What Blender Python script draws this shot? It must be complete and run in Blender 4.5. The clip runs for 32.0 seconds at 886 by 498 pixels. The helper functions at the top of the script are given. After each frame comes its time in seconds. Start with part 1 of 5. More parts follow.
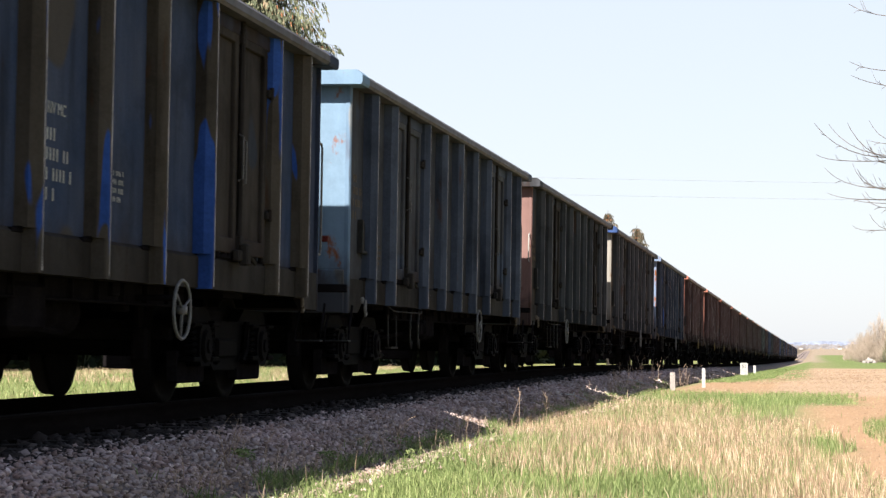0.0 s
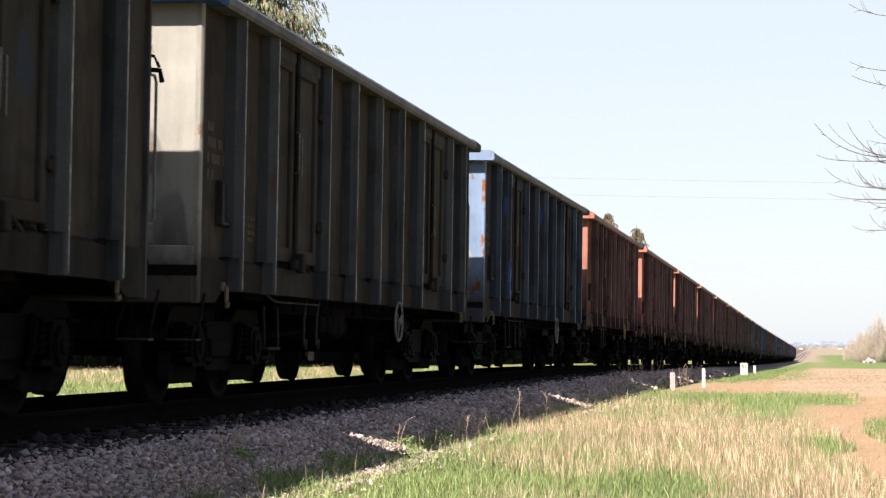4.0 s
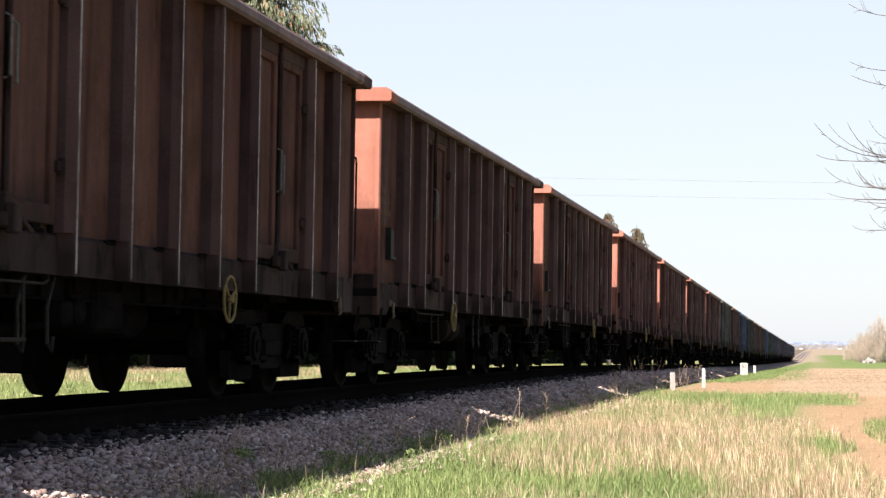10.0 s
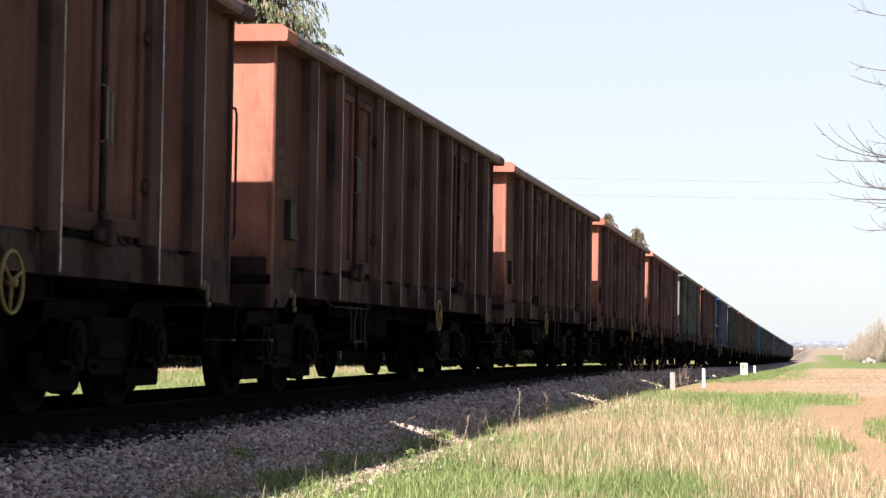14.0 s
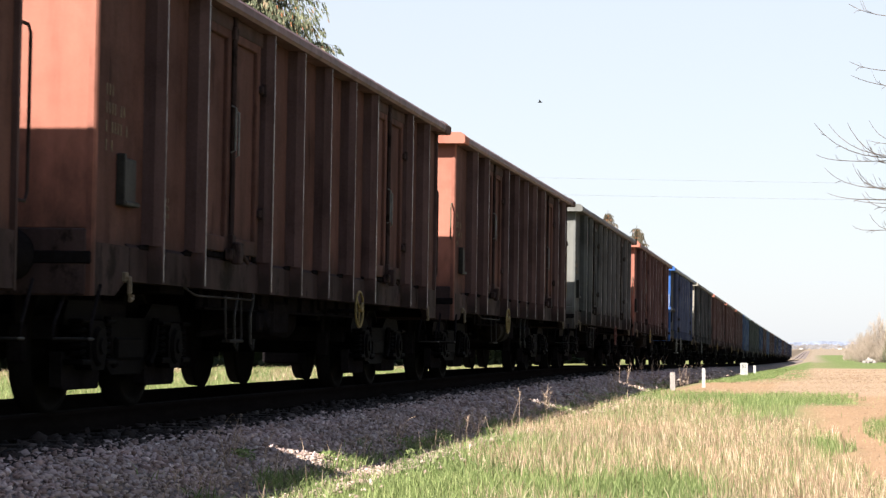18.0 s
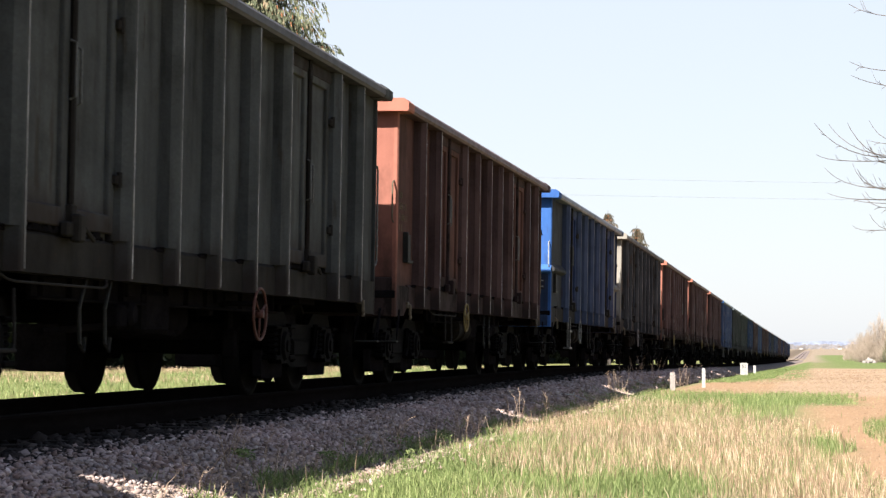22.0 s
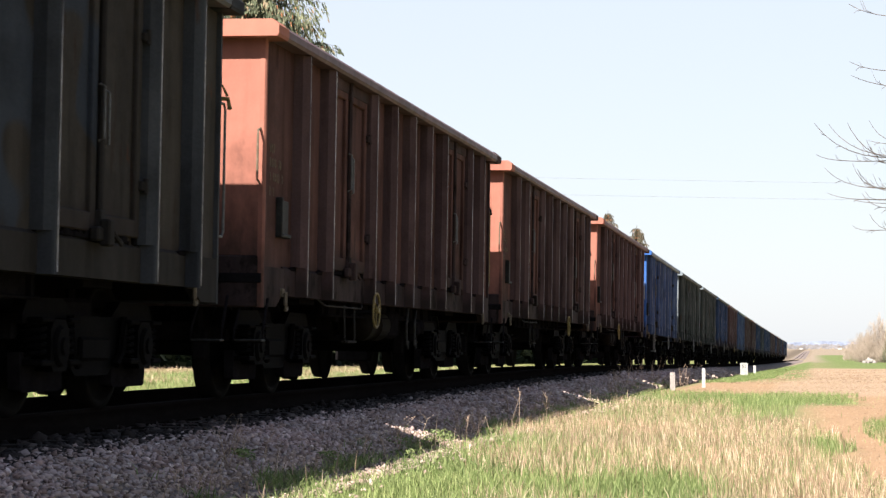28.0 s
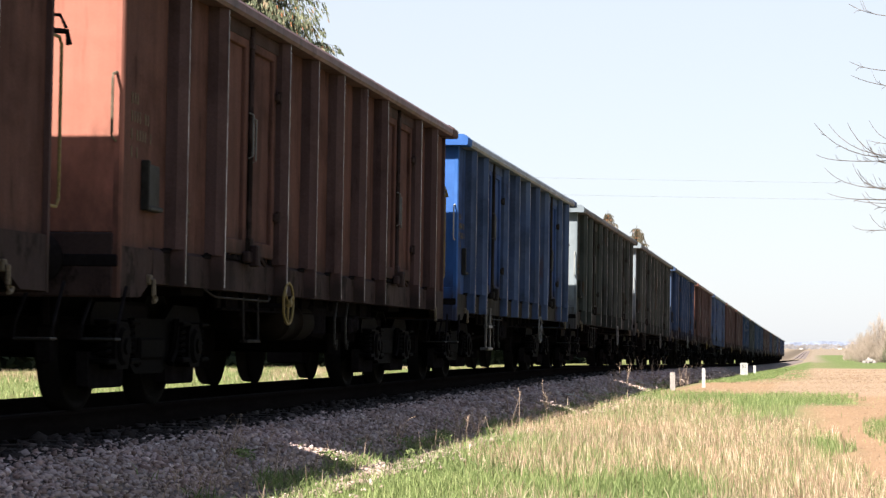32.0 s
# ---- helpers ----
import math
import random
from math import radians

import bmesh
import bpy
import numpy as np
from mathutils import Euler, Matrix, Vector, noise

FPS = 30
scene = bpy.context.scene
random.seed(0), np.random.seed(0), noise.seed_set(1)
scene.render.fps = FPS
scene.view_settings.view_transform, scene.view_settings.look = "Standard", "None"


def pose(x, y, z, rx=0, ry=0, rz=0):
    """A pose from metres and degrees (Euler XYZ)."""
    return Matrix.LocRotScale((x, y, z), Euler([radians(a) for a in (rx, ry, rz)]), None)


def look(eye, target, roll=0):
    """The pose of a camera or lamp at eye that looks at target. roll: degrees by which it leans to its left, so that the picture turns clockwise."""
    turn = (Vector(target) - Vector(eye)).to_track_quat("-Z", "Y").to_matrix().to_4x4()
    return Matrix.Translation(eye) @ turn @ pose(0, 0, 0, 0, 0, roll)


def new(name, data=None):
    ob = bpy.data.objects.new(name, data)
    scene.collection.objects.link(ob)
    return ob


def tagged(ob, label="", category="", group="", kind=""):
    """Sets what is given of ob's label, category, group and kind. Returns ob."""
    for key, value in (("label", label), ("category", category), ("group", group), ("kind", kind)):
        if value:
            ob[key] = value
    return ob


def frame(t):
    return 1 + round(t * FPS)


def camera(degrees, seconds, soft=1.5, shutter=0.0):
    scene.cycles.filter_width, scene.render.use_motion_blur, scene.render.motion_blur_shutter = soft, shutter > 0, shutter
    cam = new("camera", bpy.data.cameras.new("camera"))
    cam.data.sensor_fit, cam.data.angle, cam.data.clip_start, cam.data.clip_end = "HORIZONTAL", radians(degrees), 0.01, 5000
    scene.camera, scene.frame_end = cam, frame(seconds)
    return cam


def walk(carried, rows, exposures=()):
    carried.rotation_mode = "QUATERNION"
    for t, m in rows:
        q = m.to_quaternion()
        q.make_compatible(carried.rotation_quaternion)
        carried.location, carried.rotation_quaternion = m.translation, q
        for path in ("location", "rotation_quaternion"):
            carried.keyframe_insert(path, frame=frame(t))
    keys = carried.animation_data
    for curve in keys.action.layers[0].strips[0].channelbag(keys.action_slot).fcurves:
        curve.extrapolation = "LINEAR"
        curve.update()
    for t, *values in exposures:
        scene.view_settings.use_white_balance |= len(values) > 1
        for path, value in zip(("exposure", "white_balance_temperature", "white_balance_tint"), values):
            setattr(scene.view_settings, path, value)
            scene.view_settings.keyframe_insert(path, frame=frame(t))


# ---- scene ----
cam = camera(22.72, 32.0, soft=1.35, shutter=0.12)
EYE = pose(5.86, 0.0, 0.45, 92.4917, 0, 9.534)
walk(cam, [(0, EYE), (32, EYE)], exposures=[(0, 1.95), (32, 1.95)])

# ---- light ----
SUN = Vector((-0.320, -1.0, 1.07)).normalized()
world = bpy.data.worlds.new("sky")
scene.world = world
world.use_nodes = True
wn = world.node_tree.nodes
sky = wn.new("ShaderNodeTexSky")
sky.sky_type = "NISHITA"
sky.sun_disc = False
sky.sun_elevation = math.asin(SUN.z)
sky.sun_rotation = math.atan2(SUN.x, SUN.y)
sky.air_density, sky.dust_density, sky.ozone_density = 1.0, 0.6, 1.0
wn["Background"].inputs["Strength"].default_value = 0.05
# milky haze over the clear sky
veil = wn.new("ShaderNodeMix")
veil.data_type = "RGBA"
up = wn.new("ShaderNodeSeparateXYZ")
world.node_tree.links.new(wn.new("ShaderNodeTexCoord").outputs["Generated"], up.inputs[0])
thin = wn.new("ShaderNodeMapRange")        # the haze thins out towards the zenith
thin.interpolation_type = "SMOOTHSTEP"
for key, value in (("From Min", 0.12), ("From Max", 0.65), ("To Min", 0.80), ("To Max", 0.12)):
    thin.inputs[key].default_value = value
world.node_tree.links.new(up.outputs[2], thin.inputs["Value"])
world.node_tree.links.new(thin.outputs[0], veil.inputs[0])
veil.inputs[7].default_value = (4.34, 4.54, 5.02, 1)
world.node_tree.links.new(sky.outputs["Color"], veil.inputs[6])
world.node_tree.links.new(veil.outputs[2], wn["Background"].inputs["Color"])
sun = new("sun", bpy.data.lights.new("sun", "SUN"))
sun.data.energy, sun.data.angle, sun.data.color = 5.0, radians(0.53), (1.0, 0.94, 0.85)
sun.matrix_world = look(SUN * 50, (0, 0, 0))

# ---- the line of the ground ----
PITCH, LENGTH = 14.04, 12.86      # wagon spacing over buffers, body length
LEAN = 0.9                        # cant of the track, degrees


def fall(y, start, ramp, slope):
    a = min(max((y - start) / ramp, 0), 1)
    return -slope * (ramp * a * a / 2 + max(0, y - start - ramp))


def track_z(y):
    """Level of the rail top: level at first, then gently downhill."""
    return fall(y, 36, 21, 0.0079) - fall(y, 150, 60, 0.0016) - fall(y, 600, 300, 0.0063)


def field_z(y):
    return fall(y, 36, 30, 0.0045) - fall(y, 300, 200, 0.0045)


def step(a, b, v):
    k = min(max((v - a) / (b - a), 0), 1)
    return k * k * (3 - 2 * k)


def cross(x):
    """Height of the bed over or under the rail top, across the line."""
    a = abs(x)
    return -0.21 - 0.30 * step(1.65, 2.75, a) - 0.03 * step(2.7, 4.5, a)


def ground_z(x, y):
    side = step(2.4, 6.0, abs(x))
    bump = 0.05 * noise.noise((x * 0.35, y * 0.12, 0)) * step(2.4, 3.2, abs(x)) if abs(x) < 60 and -20 < y < 200 else 0
    return cross(x) + track_z(y) * (1 - side) + field_z(y) * side + bump


def travel(t):
    """Place of the reference wagon's front end along the line."""
    return 20.732 - 8.3534 * t + 0.0093077 * t * t - 6.4418e-5 * t ** 3


# ---- materials ----
def material(name):
    m = bpy.data.materials.new(name)
    m.use_nodes = True
    return m, m.node_tree.nodes, m.node_tree.links, m.node_tree.nodes["Principled BSDF"]


def node(nodes, links, kind, values=(), operation="", noise_dimensions=""):
    n = nodes.new(kind)
    if operation:
        n.operation = operation
    if noise_dimensions:
        n.noise_dimensions = noise_dimensions
    for key, value in values:
        if isinstance(value, bpy.types.NodeSocket):
            links.new(value, n.inputs[key])
        else:
            n.inputs[key].default_value = value
    return n


def ramp(nodes, links, fac, stops):
    n = nodes.new("ShaderNodeValToRGB")
    while len(n.color_ramp.elements) < len(stops):
        n.color_ramp.elements.new(0.5)
    for e, (p, c) in zip(n.color_ramp.elements, stops):
        e.position, e.color = p, (*c, 1)
    links.new(fac, n.inputs[0])
    return n.outputs[0]


def grains(nodes, links, scale, stretch=(1, 1, 1), detail=6, rough=0.6):
    tc = nodes.new("ShaderNodeTexCoord")
    mp = node(nodes, links, "ShaderNodeMapping", [("Vector", tc.outputs["Object"]), ("Scale", stretch)])
    info = nodes.new("ShaderNodeObjectInfo")
    mul = node(nodes, links, "ShaderNodeMath", [(0, info.outputs["Random"]), (1, 37.0)], operation="MULTIPLY")
    return node(nodes, links, "ShaderNodeTexNoise", [("Vector", mp.outputs[0]), ("W", mul.outputs[0]), ("Scale", scale), ("Detail", detail),
                ("Roughness", rough)], noise_dimensions="4D").outputs["Fac"]


def mix(nodes, links, fac, a, b, blend="MIX"):
    n = nodes.new("ShaderNodeMix")
    n.data_type, n.blend_type = "RGBA", blend
    for s, v in ((n.inputs[0], fac), (n.inputs[6], a), (n.inputs[7], b)):
        if isinstance(v, bpy.types.NodeSocket):
            links.new(v, s)
        elif isinstance(v, (int, float)):
            s.default_value = v
        else:
            s.default_value = (*v, 1)
    return n.outputs[2]


def relief(nodes, links, shader, height, strength, distance):
    b = node(nodes, links, "ShaderNodeBump", [("Height", height), ("Strength", strength), ("Distance", distance)])
    links.new(b.outputs[0], shader.inputs["Normal"])


def plain(name, low, high, scale=8.0, rough=0.7, metal=0.0, bump=0.2, depth=0.01, stretch=(1, 1, 1), gloss=0.08, lift=1.0):
    """Two tones over a coarse and a fine grain."""
    m, n, l, s = material(name)
    low, high = [lift * c for c in low], [lift * c for c in high]
    coarse, fine = grains(n, l, scale, stretch), grains(n, l, scale * 7, stretch, 3)
    a = ramp(n, l, coarse, [(0.3, low), (0.7, high)])
    g = ramp(n, l, fine, [(0.25, (0.55,) * 3), (0.75, (1.3,) * 3)])
    l.new(mix(n, l, 1.0, a, g, "MULTIPLY"), s.inputs["Base Color"])
    s.inputs["Roughness"].default_value, s.inputs["Metallic"].default_value = rough, metal
    s.inputs["Specular IOR Level"].default_value = gloss
    relief(n, l, s, fine, bump, depth)
    return m


def wagon_paint(name, base, pale, rust, patch=None, rust_from=0.62, patch_from=0.6, rough=0.7, gloss=0.02, mud_shade=0.0, grain=0.5, wash=0.85, strips=False, lift=1.13):
    """Old wagon paint: vertical run marks, chalky fading, rust spots, fresh patches where told. Low down: coal dust,
    and on end walls shade painted dark.
    """
    base, pale, rust, patch = ([lift * c for c in tone] if tone else tone for tone in (base, pale, rust, patch))
    m, n, l, s = material(name)
    runs = grains(n, l, 1.0, (5.0, 5.0, 0.55), 5)
    cloud = grains(n, l, 1.4, (1, 1, 1), 5)
    fine = grains(n, l, 55, (1, 1, 1), 3)
    spots = grains(n, l, 3.2, (1.3, 1.3, 0.8), 8, 0.68)
    col = ramp(n, l, cloud, [(0.32, base), (0.72, pale)])
    streak = ramp(n, l, runs, [(0.30, (0.42, 0.40, 0.38)), (0.44, (0.85, 0.84, 0.83)), (0.64, (1.15, 1.14, 1.12))])
    col = mix(n, l, wash, col, streak, "MULTIPLY")
    drip = ramp(n, l, grains(n, l, 2.6, (2.6, 2.6, 0.5), 4, 0.55), [(0.62, (0, 0, 0)), (0.67, (1, 1, 1))])
    col = mix(n, l, node(n, l, "ShaderNodeMath", [(0, drip), (1, 0.6 * wash)], operation="MULTIPLY").outputs[0], col, tuple(0.45 * c for c in rust))
    if patch:
        where = ramp(n, l, grains(n, l, 0.9 if strips else 0.55, (4.0, 4.0, 0.8) if strips else (1.6, 0.8, 0.9), 2), [(patch_from, (0, 0, 0)), (patch_from + 0.012, (1, 1, 1))])
        col = mix(n, l, where, col, patch)
    rusty = ramp(n, l, spots, [(rust_from, (0, 0, 0)), (rust_from + 0.06, (1, 1, 1))])
    col = mix(n, l, rusty, col, rust)
    col = mix(n, l, grain, col, ramp(n, l, fine, [(0.3, (0.7,) * 3), (0.7, (1.2,) * 3)]), "MULTIPLY")
    soot = ramp(n, l, grains(n, l, 0.9, (1, 0.8, 1.2), 7, 0.7), [(0.50, (1, 1, 1)), (0.66, (0.5, 0.48, 0.46))])
    col = mix(n, l, 0.9 * wash, col, soot, "MULTIPLY")
    # Darkens the bottom: dust on side walls, mostly painted shade on end walls.
    if mud_shade:
        tc = n.new("ShaderNodeTexCoord")
        z = node(n, l, "ShaderNodeSeparateXYZ", [(0, tc.outputs["Object"])]).outputs[2]
        low_noise = grains(n, l, 2.4, (1, 1, 0.5), 7, 0.66)
        reach = node(n, l, "ShaderNodeMath", [(0, low_noise), (1, -2.2 * mud_shade), (2, z)], operation="MULTIPLY_ADD").outputs[0]
        where = node(n, l, "ShaderNodeMapRange", [("Value", reach), ("From Min", -0.45 * mud_shade), ("From Max", -1.15 * mud_shade), ("To Min", 0.0), ("To Max", 0.85)]).outputs[0]
        col = mix(n, l, where, col, (0.026, 0.0195, 0.0175))
    info = n.new("ShaderNodeObjectInfo")
    var = ramp(n, l, info.outputs["Random"], [(0.0, (0.84, 0.84, 0.86)), (1.0, (1.1, 1.08, 1.06))])
    l.new(mix(n, l, 1.0, col, var, "MULTIPLY"), s.inputs["Base Color"])
    l.new(node(n, l, "ShaderNodeMapRange", [("Value", spots), ("To Min", rough - 0.12), ("To Max", rough + 0.25)]).outputs[0], s.inputs["Roughness"])
    s.inputs["Specular IOR Level"].default_value = gloss
    dent = grains(n, l, 2.2, (1, 1, 1), 2)
    relief(n, l, s, dent, 0.6, 0.045)
    return m


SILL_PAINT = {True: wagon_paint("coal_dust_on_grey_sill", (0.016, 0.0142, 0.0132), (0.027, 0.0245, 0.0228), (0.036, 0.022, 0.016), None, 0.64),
              False: wagon_paint("coal_dust_and_shade_on_sill", (0.026, 0.0185, 0.0185), (0.041, 0.0275, 0.0268), (0.012, 0.009, 0.008), None, 0.53)}
OLD_RUST = (0.10, 0.045, 0.022)
# Side paints run darker than the ends: the shaded side is in the colour.
SHADED_WALL_PAINT = {
    "brown": wagon_paint("shaded_oxide_red_paint", (0.060, 0.0318, 0.0272), (0.086, 0.0440, 0.0370), (0.036, 0.020, 0.015), rust_from=0.66, mud_shade=0.40),
    "patched": wagon_paint("faded_dark_blue_paint", (0.024, 0.036, 0.068), (0.042, 0.050, 0.074), (0.05, 0.03, 0.02), (0.044, 0.040, 0.036), 0.68, 0.56, mud_shade=0.40),
    "moss": wagon_paint("dusty_dark_green_paint", (0.024, 0.026, 0.0235), (0.038, 0.041, 0.037), (0.05, 0.03, 0.02), None, 0.68, mud_shade=0.40),
    "sooty_slate": wagon_paint("sooty_slate_wall_paint", (0.0235, 0.0220, 0.0240), (0.0385, 0.0362, 0.0385), (0.05, 0.028, 0.018), (0.028, 0.034, 0.046), 0.66, 0.64, mud_shade=0.40),
    "slate": wagon_paint("dusty_slate_wall_paint", (0.038, 0.040, 0.046), (0.060, 0.063, 0.068), (0.06, 0.03, 0.018), (0.042, 0.052, 0.072), 0.66, 0.62, mud_shade=0.40),
    "dark_grey": wagon_paint("dusty_brown_grey_paint", (0.026, 0.0225, 0.020), (0.042, 0.037, 0.032), (0.055, 0.028, 0.018), (0.027, 0.031, 0.039), 0.64, 0.62, mud_shade=0.40),
    "grey": wagon_paint("grey_green_paint", (0.041, 0.043, 0.044), (0.061, 0.064, 0.065), (0.055, 0.036, 0.024), None, 0.7, mud_shade=0.40),
    "blue": wagon_paint("blue_paint", (0.023, 0.046, 0.125), (0.038, 0.062, 0.145), (0.09, 0.07, 0.055), (0.075, 0.08, 0.085), 0.68, 0.62, mud_shade=0.40),
    "dusty_blue": wagon_paint("dusty_blue_wall_paint", (0.026, 0.037, 0.088), (0.038, 0.050, 0.104), OLD_RUST, (0.044, 0.044, 0.050), 0.70, 0.60, mud_shade=0.40),
    "navy": wagon_paint("navy_paint", (0.020, 0.034, 0.074), (0.032, 0.047, 0.09), (0.08, 0.04, 0.02), None, 0.7, mud_shade=0.40),
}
# Rib paints carry the same shaded-side darkening.
SHADED_RIB_PAINT = {
    "brown": wagon_paint("dusty_purple_brown_rib_paint", (0.050, 0.0315, 0.0310), (0.070, 0.0440, 0.0430), (0.032, 0.020, 0.017), rust_from=0.66, mud_shade=0.2),
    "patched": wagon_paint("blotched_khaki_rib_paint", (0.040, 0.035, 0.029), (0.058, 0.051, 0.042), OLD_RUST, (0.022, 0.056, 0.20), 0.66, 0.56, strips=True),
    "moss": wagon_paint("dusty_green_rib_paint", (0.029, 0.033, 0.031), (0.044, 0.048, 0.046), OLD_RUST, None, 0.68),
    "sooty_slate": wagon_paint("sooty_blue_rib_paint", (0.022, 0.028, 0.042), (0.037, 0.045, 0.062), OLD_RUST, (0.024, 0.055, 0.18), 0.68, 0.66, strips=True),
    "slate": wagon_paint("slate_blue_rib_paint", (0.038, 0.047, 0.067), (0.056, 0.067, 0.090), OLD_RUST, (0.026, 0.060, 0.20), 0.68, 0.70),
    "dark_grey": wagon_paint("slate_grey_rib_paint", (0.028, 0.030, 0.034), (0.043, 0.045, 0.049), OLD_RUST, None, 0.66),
    "grey": SHADED_WALL_PAINT["grey"],
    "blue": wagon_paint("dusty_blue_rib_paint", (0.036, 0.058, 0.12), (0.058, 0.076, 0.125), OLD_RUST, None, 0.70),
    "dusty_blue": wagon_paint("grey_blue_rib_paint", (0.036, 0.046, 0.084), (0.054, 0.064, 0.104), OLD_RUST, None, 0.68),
    "navy": SHADED_WALL_PAINT["navy"],
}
# Front-end paints: the same coats lightened for sun on the end walls.
SUNLIT_END_PAINT = {
    # Far wagons' ends: the sun's brightness is taken out of the paint.
    "dulled_brown": wagon_paint("dulled_oxide_end_paint", (0.085, 0.042, 0.034), (0.11, 0.055, 0.045), (0.05, 0.028, 0.02), rust_from=0.62, mud_shade=0.75, grain=0.15, lift=1.0, wash=0.6),
    "dulled_blue": wagon_paint("dulled_blue_end_paint", (0.035, 0.055, 0.10), (0.05, 0.07, 0.12), (0.05, 0.03, 0.02), rust_from=0.66, mud_shade=0.6, grain=0.15, lift=1.0, wash=0.6),
    "brown": wagon_paint("sunlit_oxide_red_end_paint", (0.24, 0.100, 0.076), (0.275, 0.118, 0.090), (0.12, 0.05, 0.034), rust_from=0.68, mud_shade=1.6, grain=0.12, lift=1.0, wash=0.35),
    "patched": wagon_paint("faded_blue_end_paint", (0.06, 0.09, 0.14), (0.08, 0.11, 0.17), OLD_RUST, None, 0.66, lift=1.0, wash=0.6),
    "slate": wagon_paint("pale_blue_end_paint", (0.10, 0.155, 0.225), (0.125, 0.185, 0.255), (0.15, 0.055, 0.022), (0.17, 0.185, 0.195), 0.60, 0.55, mud_shade=0.9, grain=0.15, lift=1.0, wash=0.4),
    "sooty_slate": wagon_paint("rusty_pale_blue_end_paint", (0.11, 0.15, 0.225), (0.135, 0.175, 0.255), (0.15, 0.06, 0.03), (0.20, 0.20, 0.205), 0.55, 0.53, mud_shade=0.9, grain=0.15, lift=1.0, wash=0.4),
    "moss": wagon_paint("pale_grey_blue_end_paint", (0.14, 0.165, 0.185), (0.17, 0.195, 0.215), (0.09, 0.055, 0.035), None, 0.68, mud_shade=0.8, grain=0.15, lift=1.0, wash=0.5),
    "chalk": wagon_paint("sunlit_chalky_white_end_paint", (0.19, 0.178, 0.158), (0.23, 0.218, 0.20), (0.12, 0.07, 0.045), (0.13, 0.12, 0.11), 0.60, 0.60, mud_shade=0.7, grain=0.15, lift=1.0, wash=0.5),
    "dark_grey": wagon_paint("sunlit_chalky_end_paint", (0.165, 0.098, 0.088), (0.19, 0.118, 0.106), (0.10, 0.05, 0.03), (0.20, 0.185, 0.175), 0.61, 0.66, mud_shade=0.55, grain=0.12, lift=1.0, wash=0.4),
    "grey": wagon_paint("pale_grey_end_paint", (0.125, 0.128, 0.122), (0.15, 0.15, 0.145), (0.09, 0.055, 0.035), None, 0.7, mud_shade=0.55, grain=0.12, lift=1.0, wash=0.4),
    "blue": wagon_paint("bright_blue_end_paint", (0.030, 0.085, 0.25), (0.045, 0.11, 0.30), (0.09, 0.05, 0.03), None, 0.74, mud_shade=0.55, grain=0.12, lift=1.0, wash=0.4),
    "dusty_blue": wagon_paint("sunlit_blue_end_paint", (0.030, 0.085, 0.25), (0.045, 0.11, 0.30), (0.09, 0.05, 0.03), None, 0.76, grain=0.12, lift=1.0, wash=0.35),
    "navy": wagon_paint("blue_end_paint", (0.045, 0.07, 0.13), (0.06, 0.09, 0.16), (0.08, 0.04, 0.02), None, 0.7, mud_shade=0.55, grain=0.12, lift=1.0, wash=0.4),
}
RIM_PAINT = {
    "brown": wagon_paint("worn_oxide_rim_paint", (0.068, 0.037, 0.040), (0.104, 0.060, 0.065), (0.06, 0.032, 0.03), None, 0.66, rough=0.55, gloss=0.18),
    "grey": wagon_paint("worn_grey_rim_paint", (0.038, 0.036, 0.041), (0.062, 0.060, 0.067), OLD_RUST, None, 0.66, rough=0.6, gloss=0.2),
    "blue": wagon_paint("worn_blue_rim_paint", (0.070, 0.085, 0.12), (0.12, 0.14, 0.17), OLD_RUST, None, 0.68, rough=0.5, gloss=0.35),
}
# Underframe tones, grime and steel, blackened for the shade beneath the wagons.
GRIME_SHADE = plain("shaded_brake_dust_grime", (0.0058, 0.0052, 0.0058), (0.0135, 0.0118, 0.0125), 6, 0.9, 0.0, 0.3, gloss=0.0, lift=0.9)
TYRE = plain("shaded_worn_wheel_steel", (0.005, 0.0045, 0.0042), (0.011, 0.010, 0.0095), 5, 0.8, 0.0, gloss=0.02, lift=0.7)
YELLOW = plain("dull_yellow_paint", (0.095, 0.068, 0.026), (0.15, 0.112, 0.045), 9, 0.6, lift=1.25)
HOOK = plain("chalky_yellow_paint", (0.080, 0.061, 0.042), (0.14, 0.113, 0.084), 14, 0.7)
DULL_RED = plain("dull_dark_red_paint", (0.055, 0.022, 0.018), (0.08, 0.035, 0.028), 9, 0.6, lift=1.25)
TANK = plain("dark_olive_brown_paint", (0.0056, 0.0040, 0.0027), (0.0092, 0.0066, 0.0045), 4, 0.85, gloss=0.02, lift=0.8)
TREAD = plain("worn_step_edge", (0.008, 0.0075, 0.007), (0.022, 0.021, 0.020), 4, 0.6, lift=1.25)
FADED = plain("faded_ochre_paint", (0.085, 0.060, 0.042), (0.14, 0.108, 0.074), 14, 0.8, lift=0.85)
PALE = plain("worn_white_paint", (0.20, 0.20, 0.19), (0.32, 0.32, 0.31), 14, 0.7)
BARE = plain("greasy_bare_steel", (0.045, 0.043, 0.041), (0.085, 0.081, 0.078), 9, 0.5, 0.2, lift=1.25)
STEEL = plain("dull_grey_steel", (0.07, 0.068, 0.066), (0.12, 0.117, 0.114), 12, 0.6, lift=1.25)
# Worn steel edge, lightened to carry the sky's glint in its colour.
WORN_GLINT = plain("worn_edge_glint", (0.020, 0.016, 0.016), (0.40, 0.37, 0.37), 3.2, 0.5, 0.3, gloss=0.25, stretch=(1, 1, 0.7), lift=1.15)
